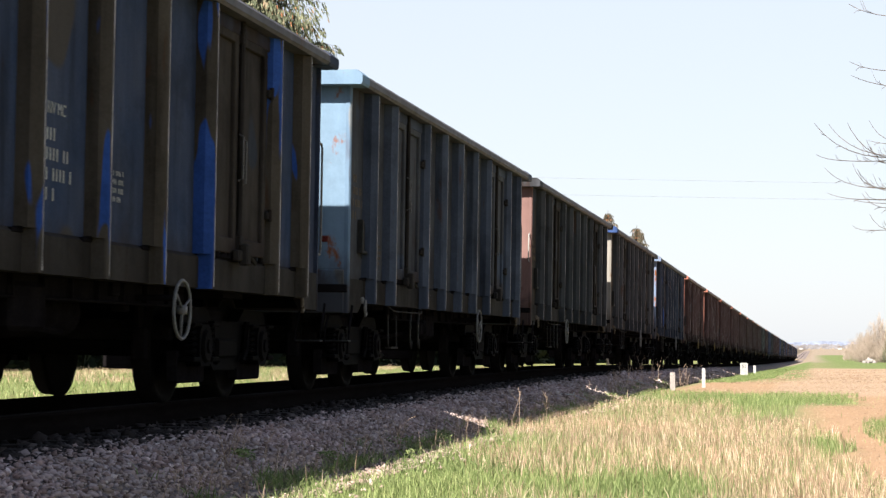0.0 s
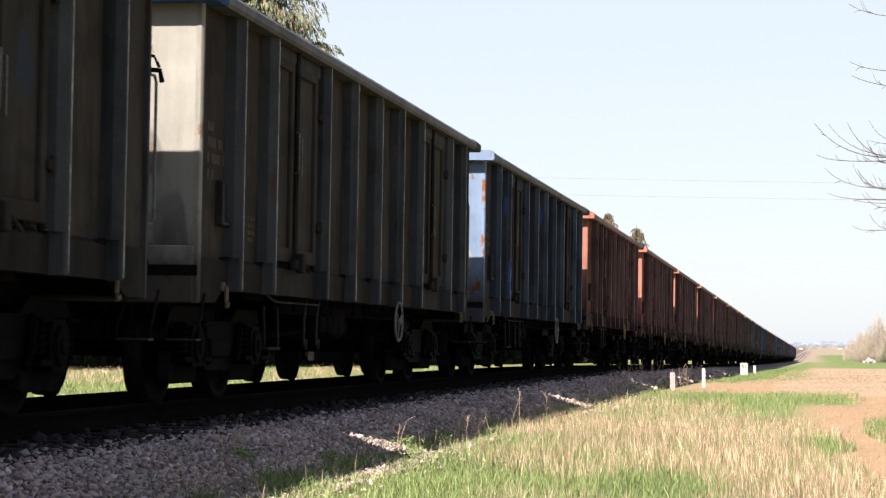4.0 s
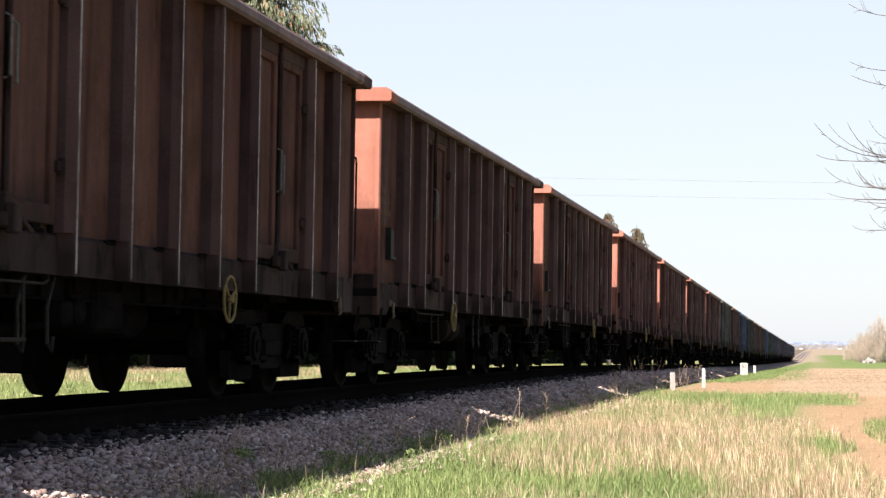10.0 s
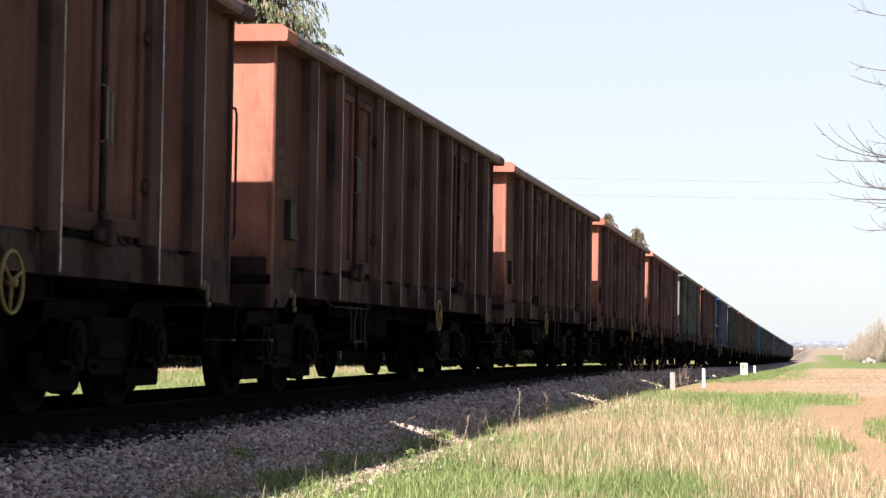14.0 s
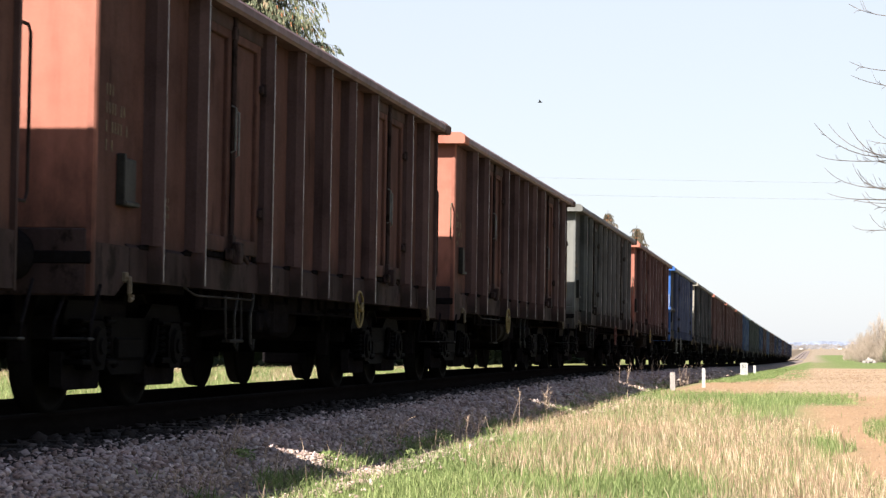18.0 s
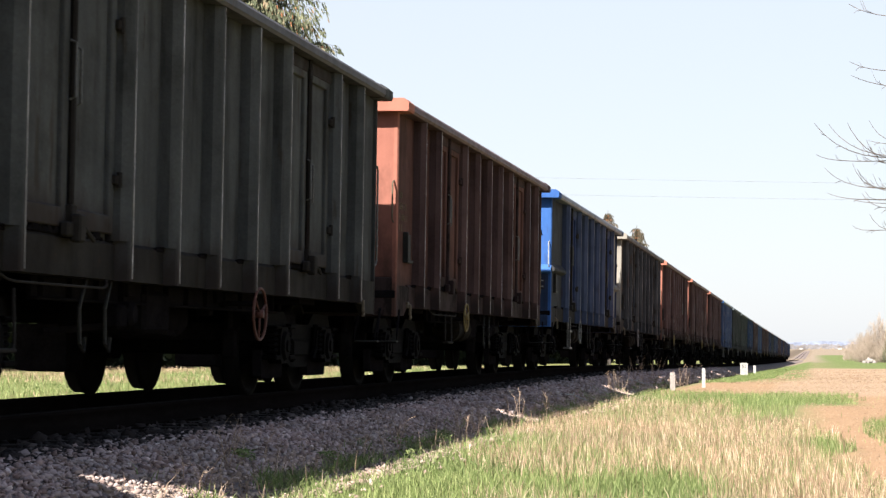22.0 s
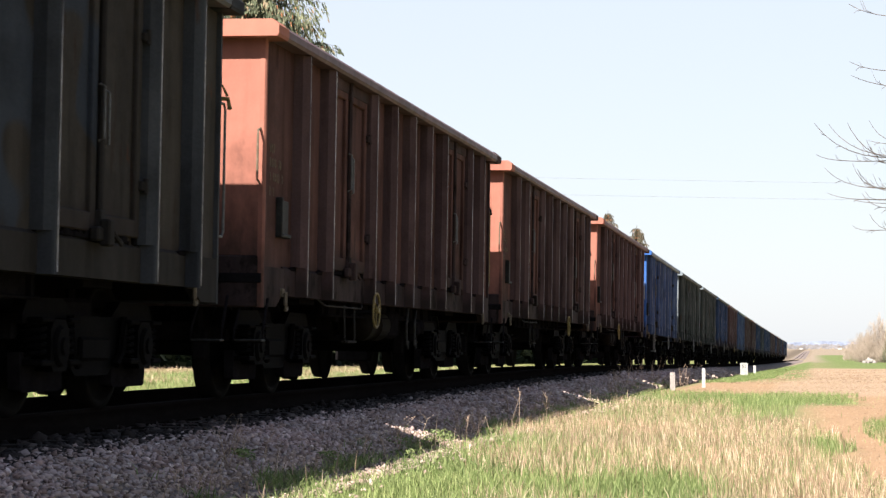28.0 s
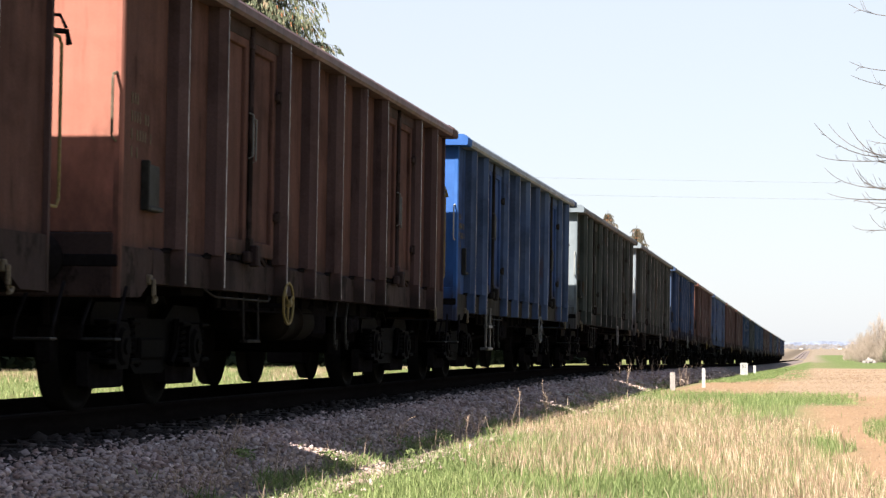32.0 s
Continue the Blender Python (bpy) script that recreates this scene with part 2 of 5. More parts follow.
RED = plain("red_reflector", (0.06, 0.012, 0.010), (0.09, 0.018, 0.015), 9, 0.35)
# Rusty rail steel, its colour blackened for the shade under the train.
RAIL = plain("shaded_rusty_rail_steel", (0.0045, 0.0038, 0.0035), (0.008, 0.0065, 0.006), 5, 0.9, 0.0, stretch=(1, 0.2, 1), gloss=0.0, lift=1.25)
# Spring and axle-box steel with the underside's shade put into the colour.
SPRING = plain("shaded_dusty_spring_steel", (0.002, 0.0018, 0.002), (0.0065, 0.0057, 0.0062), 3.5, 0.8, 0.0, 0.3, gloss=0.02, lift=0.6)
# Running face painted dark, as if mirroring the wagons' dark underside.
RAIL_TOP = plain("darkened_rail_running_face", (0.008, 0.0075, 0.0075), (0.014, 0.013, 0.013), 5, 0.85, 0.0, 0.05, gloss=0.0, lift=1.25)
CONCRETE = plain("weathered_concrete", (0.20, 0.178, 0.165), (0.27, 0.245, 0.23), 5, 0.9)
WHITEWASH = plain("whitewashed_concrete", (0.26, 0.255, 0.24), (0.34, 0.335, 0.325), 6, 0.85)
BLACK = plain("black_paint", (0.012,) * 3, (0.02,) * 3, 9, 0.6)
SLEEPER = plain("near_black_sleeper", (0.012, 0.010, 0.009), (0.03, 0.025, 0.023), 3, 0.9, stretch=(0.4, 2, 1))


def stuff_material(name, stops, rough=0.8, hue_scale=0.35, translucent=0.0, lift=1.0):
    """Small pieces in one mesh: a tone for each island, and drifts of colour over the ground."""
    m, n, l, s = material(name)
    stops = [(p, [lift * c for c in tone]) for p, tone in stops]
    geo = n.new("ShaderNodeNewGeometry")
    col = ramp(n, l, geo.outputs["Random Per Island"], stops)
    drift = ramp(n, l, grains(n, l, hue_scale, (1, 1, 1), 3), [(0.3, (0.75, 0.78, 0.72)), (0.7, (1.18, 1.12, 1.05))])
    l.new(mix(n, l, 1.0, col, drift, "MULTIPLY"), s.inputs["Base Color"])
    s.inputs["Roughness"].default_value = rough
    s.inputs["Specular IOR Level"].default_value = 0.15
    if translucent:
        tr = n.new("ShaderNodeBsdfTranslucent")
        l.new(col, tr.inputs["Color"])
        mx = node(n, l, "ShaderNodeMixShader", [(0, translucent), (1, s.outputs[0]), (2, tr.outputs[0])])
        l.new(mx.outputs[0], n["Material Output"].inputs["Surface"])
    return m


STONES = stuff_material("ballast_stone", [(0.0, (0.09, 0.063, 0.060)), (0.25, (0.165, 0.120, 0.116)), (0.45, (0.208, 0.156, 0.152)), (0.55, (0.198, 0.159, 0.163)), (0.95, (0.255, 0.207, 0.21)), (1.0, (0.37, 0.32, 0.315))], 0.9, 0.9, lift=1.38)
EARTHY = stuff_material("muddy_gravel", [(0.0, (0.065, 0.048, 0.040)), (0.6, (0.14, 0.106, 0.094)), (1.0, (0.23, 0.184, 0.168))], 0.95, lift=1.8)
# Oil stains and the train's shade both put into the stone colour.
OILY_SHADE = stuff_material("oily_shaded_ballast_stone", [(0.0, (0.010, 0.008, 0.008)), (0.8, (0.026, 0.021, 0.021)), (1.0, (0.07, 0.06, 0.06))], 0.95, lift=1.25)
GREEN = stuff_material("fresh_grass", [(0.0, (0.073, 0.098, 0.034)), (0.5, (0.152, 0.203, 0.077)), (1.0, (0.265, 0.30, 0.14))], 0.55, 0.5, 0.3)
STRAW = stuff_material("dry_grass", [(0.0, (0.095, 0.065, 0.044)), (0.3, (0.205, 0.140, 0.098)), (0.7, (0.37, 0.262, 0.192)), (1.0, (0.67, 0.53, 0.42))], 0.7, 0.5, 0.2)
WEED = stuff_material("dead_weed_stem", [(0.0, (0.18, 0.125, 0.095)), (1.0, (0.40, 0.30, 0.245))], 0.8)
NEEDLES = stuff_material("spruce_needles", [(0.0, (0.040, 0.049, 0.031)), (0.5, (0.090, 0.102, 0.066)), (0.85, (0.155, 0.163, 0.112)), (1.0, (0.22, 0.155, 0.11))], 0.7, 0.8, 0.15)
BROWN_NEEDLES = stuff_material("dry_brown_needles", [(0.0, (0.045, 0.042, 0.03)), (0.6, (0.085, 0.072, 0.052)), (1.0, (0.14, 0.11, 0.085))], 0.8, 0.8, 0.1)
HEDGE = stuff_material("dark_evergreen", [(0.0, (0.008, 0.012, 0.006)), (0.8, (0.02, 0.026, 0.012)), (1.0, (0.05, 0.055, 0.03))], 0.9, 0.8)
CONES = stuff_material("spruce_cones", [(0.0, (0.24, 0.100, 0.055)), (1.0, (0.42, 0.195, 0.11))], 0.8)
TWIGS = stuff_material("bare_twigs", [(0.0, (0.21, 0.168, 0.142)), (1.0, (0.34, 0.285, 0.25))], 0.9, 0.05)
BARK = plain("grey_brown_bark", (0.075, 0.062, 0.056), (0.13, 0.11, 0.10), 12, 0.9, bump=0.5, stretch=(1, 1, 0.3))


def ground_material():
    m, n, l, s = material("field_soil_and_turf")
    tc = n.new("ShaderNodeTexCoord")
    xyz = node(n, l, "ShaderNodeSeparateXYZ", [(0, tc.outputs["Object"])])
    big, small, fine = grains(n, l, 0.30, (1, 0.5, 1), 4), grains(n, l, 2.2, (1, 0.6, 1), 6), grains(n, l, 26, (1, 1, 1), 4)

    def band(axis, lo, hi, soft, wobble):
        """1 between lo and hi along an axis, with a ragged edge."""
        w = node(n, l, "ShaderNodeMath", [(0, big), (1, 0.5)], operation="SUBTRACT")
        p = node(n, l, "ShaderNodeMath", [(0, w.outputs[0]), (1, wobble), (2, xyz.outputs[axis])], operation="MULTIPLY_ADD")
        a = node(n, l, "ShaderNodeMapRange", [("Value", p.outputs[0]), ("From Min", lo - soft), ("From Max", lo + soft)]).outputs[0]
        b = node(n, l, "ShaderNodeMapRange", [("Value", p.outputs[0]), ("From Min", hi - soft), ("From Max", hi + soft), ("To Min", 1.0), ("To Max", 0.0)]).outputs[0]
        return node(n, l, "ShaderNodeMath", [(0, a), (1, b)], operation="MULTIPLY").outputs[0]

    def both(a, b):
        return node(n, l, "ShaderNodeMath", [(0, a), (1, b)], operation="MULTIPLY").outputs[0]

    turf = mix(n, l, small, (0.09, 0.11, 0.04), (0.17, 0.15, 0.085))
    soil = mix(n, l, small, (0.19, 0.118, 0.072), (0.24, 0.16, 0.10))
    tilled = mix(n, l, small, (0.205, 0.143, 0.098), (0.25, 0.182, 0.13))
    crop = mix(n, l, small, (0.075, 0.105, 0.036), (0.12, 0.135, 0.055))
    stubble = mix(n, l, small, (0.17, 0.135, 0.10), (0.20, 0.16, 0.125))
    col = turf
    col = mix(n, l, band(1, 230, 9000, 20, 30), col, stubble)
    col = mix(n, l, both(band(0, 5.85, 8.6, 0.3, 1.2), band(1, -50, 45, 0.6, 4)), col, soil)
    col = mix(n, l, both(band(0, 3.0, 6.5, 0.3, 1.5), band(1, 36.5, 44, 0.6, 5)), col, crop)
    col = mix(n, l, both(band(0, 4.3, 400, 0.35, 1.6), band(1, 44, 128, 1.0, 6)), col, tilled)
    col = mix(n, l, both(band(0, 2.75, 5.0, 0.15, 0.6), band(1, 44, 76, 0.8, 4)), col, mix(n, l, small, (0.195, 0.125, 0.075), (0.235, 0.16, 0.10)))
    col = mix(n, l, both(band(0, 2.6, 5.6, 0.3, 0.8), band(1, 68, 265, 3, 10)), col, crop)
    col = mix(n, l, both(band(0, 7.0, 600, 1.2, 2), band(1, 128, 560, 4, 20)), col, crop)
    col = mix(n, l, both(band(0, -300, -2.8, 0.4, 0.8), band(1, -50, 500, 3, 10)), col, mix(n, l, small, (0.09, 0.115, 0.03), (0.15, 0.135, 0.07)))
    col = mix(n, l, 0.8, col, ramp(n, l, fine, [(0.3, (0.6,) * 3), (0.7, (1.25,) * 3)]), "MULTIPLY")
    l.new(col, s.inputs["Base Color"])
    s.inputs["Roughness"].default_value = 0.95
    s.inputs["Specular IOR Level"].default_value = 0.05
    relief(n, l, s, small, 0.6, 0.10)
    return m


GROUND = ground_material()
BED = plain("ballast_bed_dirt", (0.055, 0.044, 0.042), (0.10, 0.082, 0.077), 14, 0.95, bump=0.8, depth=0.03, lift=2.0)
CLODS = stuff_material("dry_soil_clods", [(0.0, (0.14, 0.095, 0.065)), (0.6, (0.215, 0.15, 0.105)), (1.0, (0.31, 0.24, 0.18))], 0.95)
# Blue of distant haze is mixed into the hills' base colour.
HILLS = plain("hazy_far_woods", (0.165, 0.19, 0.26), (0.18, 0.205, 0.275), 0.02, 1.0)


# ---- mesh code ----
class Shape:
    """Collects simple solids into one mesh."""

    def __init__(self):
        self.v, self.f = [], []

    def add(self, verts, faces):
        o = len(self.v)
        self.v += [tuple(p) for p in verts]
        self.f += [tuple(i + o for i in q) for q in faces]
        return self

    def box(self, x0, x1, y0, y1, z0, z1, c=0.008):
        """A box with chamfered edges."""
        c = min(c, (x1 - x0) * 0.45, (y1 - y0) * 0.45, (z1 - z0) * 0.45)
        lo, hi, vs, at = (x0, y0, z0), (x1, y1, z1), [], {}
        for s in ((a, b, d) for a in (0, 1) for b in (0, 1) for d in (0, 1)):
            for ax in range(3):
                p = [hi[i] if s[i] else lo[i] for i in range(3)]
                for i in range(3):
                    if i != ax:
                        p[i] += -c if s[i] else c
                at[s, ax] = len(vs)
                vs.append(p)
        fs = []
        for ax in range(3):
            o = [i for i in range(3) if i != ax]
            for side in (0, 1):
                ring = []
                for a, b in ((0, 0), (1, 0), (1, 1), (0, 1)):
                    s = [0, 0, 0]
                    s[ax], s[o[0]], s[o[1]] = side, a, b
                    ring.append(at[tuple(s), ax])
                fs.append(ring if (side == 1) == (ax != 1) else ring[::-1])
            for a in (0, 1):
                for b in (0, 1):
                    s0, s1 = [0, 0, 0], [0, 0, 0]
                    s0[o[0]] = s1[o[0]] = a
                    s0[o[1]] = s1[o[1]] = b
                    s1[ax] = 1
                    q = [at[tuple(s0), o[0]], at[tuple(s1), o[0]], at[tuple(s1), o[1]], at[tuple(s0), o[1]]]
                    fs.append(q)
        for s in ((a, b, d) for a in (0, 1) for b in (0, 1) for d in (0, 1)):
            fs.append([at[s, 0], at[s, 1], at[s, 2]])
        return self.add(vs, fs)

    def prism(self, ring, axis, a, b):
        """A closed outline in the plane across an axis, drawn out from a to b."""
        n, vs = len(ring), []
        for t in (a, b):
            for p, q in ring:
                vs.append({"x": (t, p, q), "y": (p, t, q), "z": (p, q, t)}[axis])
        fs = [list(range(n))[::-1], list(range(n, 2 * n))] + [[i, (i + 1) % n, n + (i + 1) % n, n + i] for i in range(n)]
        return self.add(vs, fs)

    def rod(self, pts, r, n=6, r_end=None):
        """A round bar along points, tapering where told."""
        pts = [Vector(p) for p in pts]
        vs, fs = [], []
        for i, p in enumerate(pts):
            d = (pts[min(i + 1, len(pts) - 1)] - pts[max(i - 1, 0)]).normalized()
            u = d.cross((0, 0, 1) if abs(d.z) < 0.9 else (1, 0, 0)).normalized()
            w = d.cross(u)
            k = r if r_end is None else r + (r_end - r) * i / (len(pts) - 1)
            vs += [p + (u * math.cos(a) + w * math.sin(a)) * k for a in (math.tau * j / n for j in range(n))]
        for i in range(len(pts) - 1):
            fs += [[i * n + j, i * n + (j + 1) % n, (i + 1) * n + (j + 1) % n, (i + 1) * n + j] for j in range(n)]
        fs += [list(range(n))[::-1], [(len(pts) - 1) * n + j for j in range(n)]]
        return self.add(vs, fs)

    def turned(self, c, axis, rings, n=20):
        """A turned solid: rings of (place along the axis, radius), closed at both ends."""
        vs, fs = [], []
        for t, r in rings:
            for j in range(n):
                p, q = r * math.cos(math.tau * j / n), r * math.sin(math.tau * j / n)
                vs.append(Vector(c) + Vector({"x": (t, p, q), "y": (p, t, q), "z": (p, q, t)}[axis]))
        for i in range(len(rings) - 1):
            fs += [[i * n + j, i * n + (j + 1) % n, (i + 1) * n + (j + 1) % n, (i + 1) * n + j] for j in range(n)]
        fs += [list(range(n))[::-1], [(len(rings) - 1) * n + j for j in range(n)]]
        return self.add(vs, fs)

    def ring(self, c, axis, radius, r, n=20, m=5):
        """A bar bent to a ring."""
        vs, fs = [], []
        for i in range(n):
            a = math.tau * i / n
            for j in range(m):
                b = math.tau * j / m
                k, t = radius + r * math.cos(b), r * math.sin(b)
                p, q = k * math.cos(a), k * math.sin(a)
                vs.append(Vector(c) + Vector({"x": (t, p, q), "y": (p, t, q), "z": (p, q, t)}[axis]))
        for i in range(n):
            for j in range(m):
                fs.append([i * m + j, ((i + 1) % n) * m + j, ((i + 1) % n) * m + (j + 1) % m, i * m + (j + 1) % m])
        return self.add(vs, fs)

    def mesh(self, name, smooth=False, material=None):
        me = bpy.data.meshes.new(name)
        me.from_pydata(self.v, [], self.f)
        bm = bmesh.new()
        bm.from_mesh(me)
        bmesh.ops.recalc_face_normals(bm, faces=bm.faces)
        bm.to_mesh(me)
        bm.free()
        if smooth:
            me.shade_smooth()
        me.materials.append(material)
        return me


def part(name, me, mat, parent, label="", at=None):
    """One mesh object under a thing or a part."""
    ob = new(name, me)
    ob.parent = parent
    if at is not None:
        ob.matrix_basis = at
    if mat is not None:
        ob.material_slots[0].link = "OBJECT"
        ob.material_slots[0].material = mat
    return tagged(ob, label)


def big_mesh(name, verts, faces, mat, smooth=False):
    """A mesh of many like pieces from arrays."""
    me = bpy.data.meshes.new(name)
    verts, faces = np.asarray(verts, np.float32), np.asarray(faces, np.int32)
    me.vertices.add(len(verts))
    me.vertices.foreach_set("co", verts.ravel())
    k = faces.shape[1]
    me.loops.add(faces.size)
    me.loops.foreach_set("vertex_index", faces.ravel())
    me.polygons.add(len(faces))
    me.polygons.foreach_set("loop_start", np.arange(0, faces.size, k, dtype=np.int32))
    me.polygons.foreach_set("loop_total", np.full(len(faces), k, dtype=np.int32))
    me.update(calc_edges=True)
    me.validate()
    if smooth:
        me.shade_smooth()
    me.materials.append(mat)
    return me


# ---- ground and track ----
def spread(stops):
    out = []
    for (a, b, s) in stops:
        k = max(1, round((b - a) / s))
        out += [a + (b - a) * i / k for i in range(k)]
    return out + [stops[-1][1]]


def sheet(name, xs, ys, mat, lift=0.0):
    vs = [(x, y, ground_z(x, y) + lift) for y in ys for x in xs]
    n = len(xs)
    fs = [(j * n + i, j * n + i + 1, (j + 1) * n + i + 1, (j + 1) * n + i) for j in range(len(ys) - 1) for i in range(n - 1)]
    return new(name, big_mesh(name, vs, fs, mat, True))


XS = spread([(-3000, -200, 400), (-200, -20, 20), (-20, -4, 1.0), (-4, 9, 0.2), (9, 30, 1.5), (30, 200, 17), (200, 3000, 400)])
YS = spread([(-200, -10, 20), (-10, 60, 0.6), (60, 200, 4), (200, 700, 20), (700, 4600, 200)])
tagged(sheet("ground", XS, YS, GROUND), "spring field with dry grass, bare soil path and green strips", "ground", kind="structure")
BX = spread([(-2.62, 2.62, 0.12)])
BY = spread([(-30, 60, 0.5), (60, 200, 4), (200, 700, 20), (700, 2000, 100)])
tagged(sheet("ballast_bed", BX, BY, BED, 0.03), "raised bed of dirty grey ballast under the track", "ballast", kind="structure")


def swept(ring, y_list):
    """An outline carried along the line of the track."""
    n, vs, fs = len(ring), [], []
    for y in y_list:
        vs += [(x, y, z + track_z(y)) for x, z in ring]
    for i in range(len(y_list) - 1):
        fs += [(i * n + j, i * n + (j + 1) % n, (i + 1) * n + (j + 1) % n, (i + 1) * n + j) for j in range(n)]
    return vs, fs


RY = spread([(-30, 30, 6), (30, 220, 5), (220, 1600, 40)])
for side in (-1, 1):
    c = side * 0.755
    web = [(c - 0.07, -0.16), (c + 0.07, -0.16), (c + 0.07, -0.145), (c + 0.012, -0.12), (c + 0.012, -0.045), (c + 0.036, -0.03), (c + 0.036, -0.006),
           (c - 0.036, -0.006), (c - 0.036, -0.03), (c - 0.012, -0.045), (c - 0.012, -0.12), (c - 0.07, -0.145)]
    rail = tagged(new("rail", big_mesh("rail", *swept(web, RY), RAIL)), "rusty steel rail with a worn running face, blackened for the train's shade", "rail", "rails of the track", "structure")
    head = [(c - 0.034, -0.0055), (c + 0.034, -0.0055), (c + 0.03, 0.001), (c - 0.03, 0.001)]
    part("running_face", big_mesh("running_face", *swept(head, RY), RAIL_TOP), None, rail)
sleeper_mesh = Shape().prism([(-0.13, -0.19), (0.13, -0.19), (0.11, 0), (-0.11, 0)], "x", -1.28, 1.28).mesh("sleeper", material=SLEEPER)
sleepers = tagged(new("sleepers"), "row of concrete sleepers sunk in the ballast", "sleeper", kind="structure")
for i in range(110):
    y = 7.0 + 0.6 * i
    part("sleeper", sleeper_mesh, None, sleepers, at=pose(random.uniform(-0.02, 0.02), y, track_z(y) - 0.163, 0, 0, random.uniform(-0.6, 0.6)))


def stones():
    """Crushed stone over the bed."""
    rng = np.random.default_rng(5)
    g = (1 + 5 ** 0.5) / 2
    ico = np.array([(-1, g, 0), (1, g, 0), (-1, -g, 0), (1, -g, 0), (0, -1, g), (0, 1, g), (0, -1, -g), (0, 1, -g), (g, 0, -1), (g, 0, 1), (-g, 0, -1), (-g, 0, 1)]) / 1.9
    tri = np.array([(0, 11, 5), (0, 5, 1), (0, 1, 7), (0, 7, 10), (0, 10, 11), (1, 5, 9), (5, 11, 4), (11, 10, 2), (10, 7, 6), (7, 1, 8), (3, 9, 4), (3, 4, 2), (3, 2, 6), (3, 6, 8), (3, 8, 9), (4, 9, 5), (2, 4, 11), (6, 2, 10), (8, 6, 7), (9, 8, 1)])
    lots = {"clean": ([], []), "oily_shaded": ([], []), "earthy": ([], [])}
    for x0, x1, y0, y1, per, size in ((1.25, 2.35, 7, 24, 1150, 0.0190), (2.25, 2.85, 7, 24, 600, 0.016), (1.25, 2.6, 24, 45, 420, 0.029), (1.25, 2.6, 45, 100, 70, 0.05), (-2.6, 1.5, 8, 60, 60, 0.036), (2.7, 3.15, 8, 40, 60, 0.024)):
        for _ in range(int((x1 - x0) * (y1 - y0) * per)):
            x, y = rng.uniform(x0, x1), rng.uniform(y0, y1)
            if x0 > 2.6 and rng.random() < (x - x0) / (x1 - x0):
                continue
            big = rng.uniform(0.55, 1.25) if rng.random() < 0.9 else rng.uniform(1.25, 1.75)
            p = ico * (1 + rng.uniform(-0.55, 0.5, (12, 1))) * size * big * rng.uniform((0.6, 0.6, 0.45), (1.45, 1.45, 1.0))
            for _ in range(3):
                face = rng.normal(0, 1, 3)
                face /= np.linalg.norm(face)
                over = np.maximum(p @ face - 0.55 * size * big * rng.uniform(0.7, 1.1), 0)
                p = p - over[:, None] * face
            a, b = rng.uniform(0, 6.28), rng.uniform(-0.5, 0.5)
            r = np.array(((math.cos(a), -math.sin(a), 0), (math.sin(a), math.cos(a), 0), (0, 0, 1))) @ np.array(((1, 0, 0), (0, math.cos(b), -math.sin(b)), (0, math.sin(b), math.cos(b))))
            # Stones near the rails join the lot blackened for oil and shade.
            vs, fs = lots["oily_shaded" if x < 1.58 + rng.uniform(-0.22, 0.22) else "clean" if x < 2.27 + rng.uniform(-0.2, 0.2) else "earthy"]
            fs.append(tri + 12 * len(vs))
            vs.append(p @ r.T + (x, y, ground_z(x, y) + 0.03 + rng.uniform(-0.3, 0.55) * size))
    return {key: (np.concatenate(v), np.concatenate(f)) for key, (v, f) in lots.items()}


LOTS = stones()
tagged(new("ballast_stones", big_mesh("ballast_stones", *LOTS["clean"], STONES)), "loose grey crushed stone ballast beside the rails", "ballast", kind="stuff")
tagged(new("muddy_gravel", big_mesh("muddy_gravel", *LOTS["earthy"], EARTHY)), "muddy brown gravel at the foot of the ballast", "gravel", kind="stuff")
tagged(new("oily_ballast", big_mesh("oily_ballast", *LOTS["oily_shaded"], OILY_SHADE)), "ballast close to the rails, blackened for oil and the train's shade", "ballast", kind="stuff")

# ---- wagons ----
DOORS = ((2.32, 4.30), (8.62, 10.60))
RIBS = (1.28, 2.32, 4.30, 5.38, 6.46, 7.54, 8.62, 10.60, 11.64)
OLD_DOORS = ((2.02, 4.02), (8.90, 10.90))
OLD_RIBS = (0.96, 2.02, 4.02, 5.24, 6.46, 7.68, 8.90, 10.90, 11.96)
FLOOR, TOP = 1.0, 3.12
WALL, RIB_OUT, RIM_OUT = 1.365, 1.50, 1.535
CORNER = 1.40                     # outer edge of the corner posts
BODY = 12.92                      # twice the distance from the front datum to the middle of the box
END = 0.10                        # inset of the end walls from the datum
MESH = {}


def rib_mesh(wide, worn):
    """A deep pressed section with sloping sides, run down over the sill, its worn flange edge painted bright with sky
    glint; origin at the sill, facing +x.
    """
    s, w, d = Shape(), wide / 2, RIB_OUT - WALL
    s.prism([(0, -w - 0.05), (d * 0.60, -w - 0.042), (d * 0.96, -w * 0.6), (d, -w * 0.4), (d, w * 0.8), (d * 0.9, w), (0, w + 0.02)], "z", 0.14, TOP - FLOOR - 0.115)
    s.prism([(0.02, -w * 1.1), (d * 0.9, -w * 0.9), (d, -w * 0.7), (d, w * 0.8), (d * 0.9, w), (0.02, w * 1.1)], "z", -0.115, 0.14)
    k = len(s.f)
    # Bright strip: wear and sky glint on the flange, set by colour.
    s.box(d - 0.002, d + 0.003, w * (0.80 - worn), w * 0.80, -0.10, TOP - FLOOR - 0.12, 0.001)
    me = s.mesh("rib", material=GRIME_SHADE)
    me.materials.append(WORN_GLINT)
    for i in range(k, len(me.polygons)):
        me.polygons[i].material_index = 1
    return me


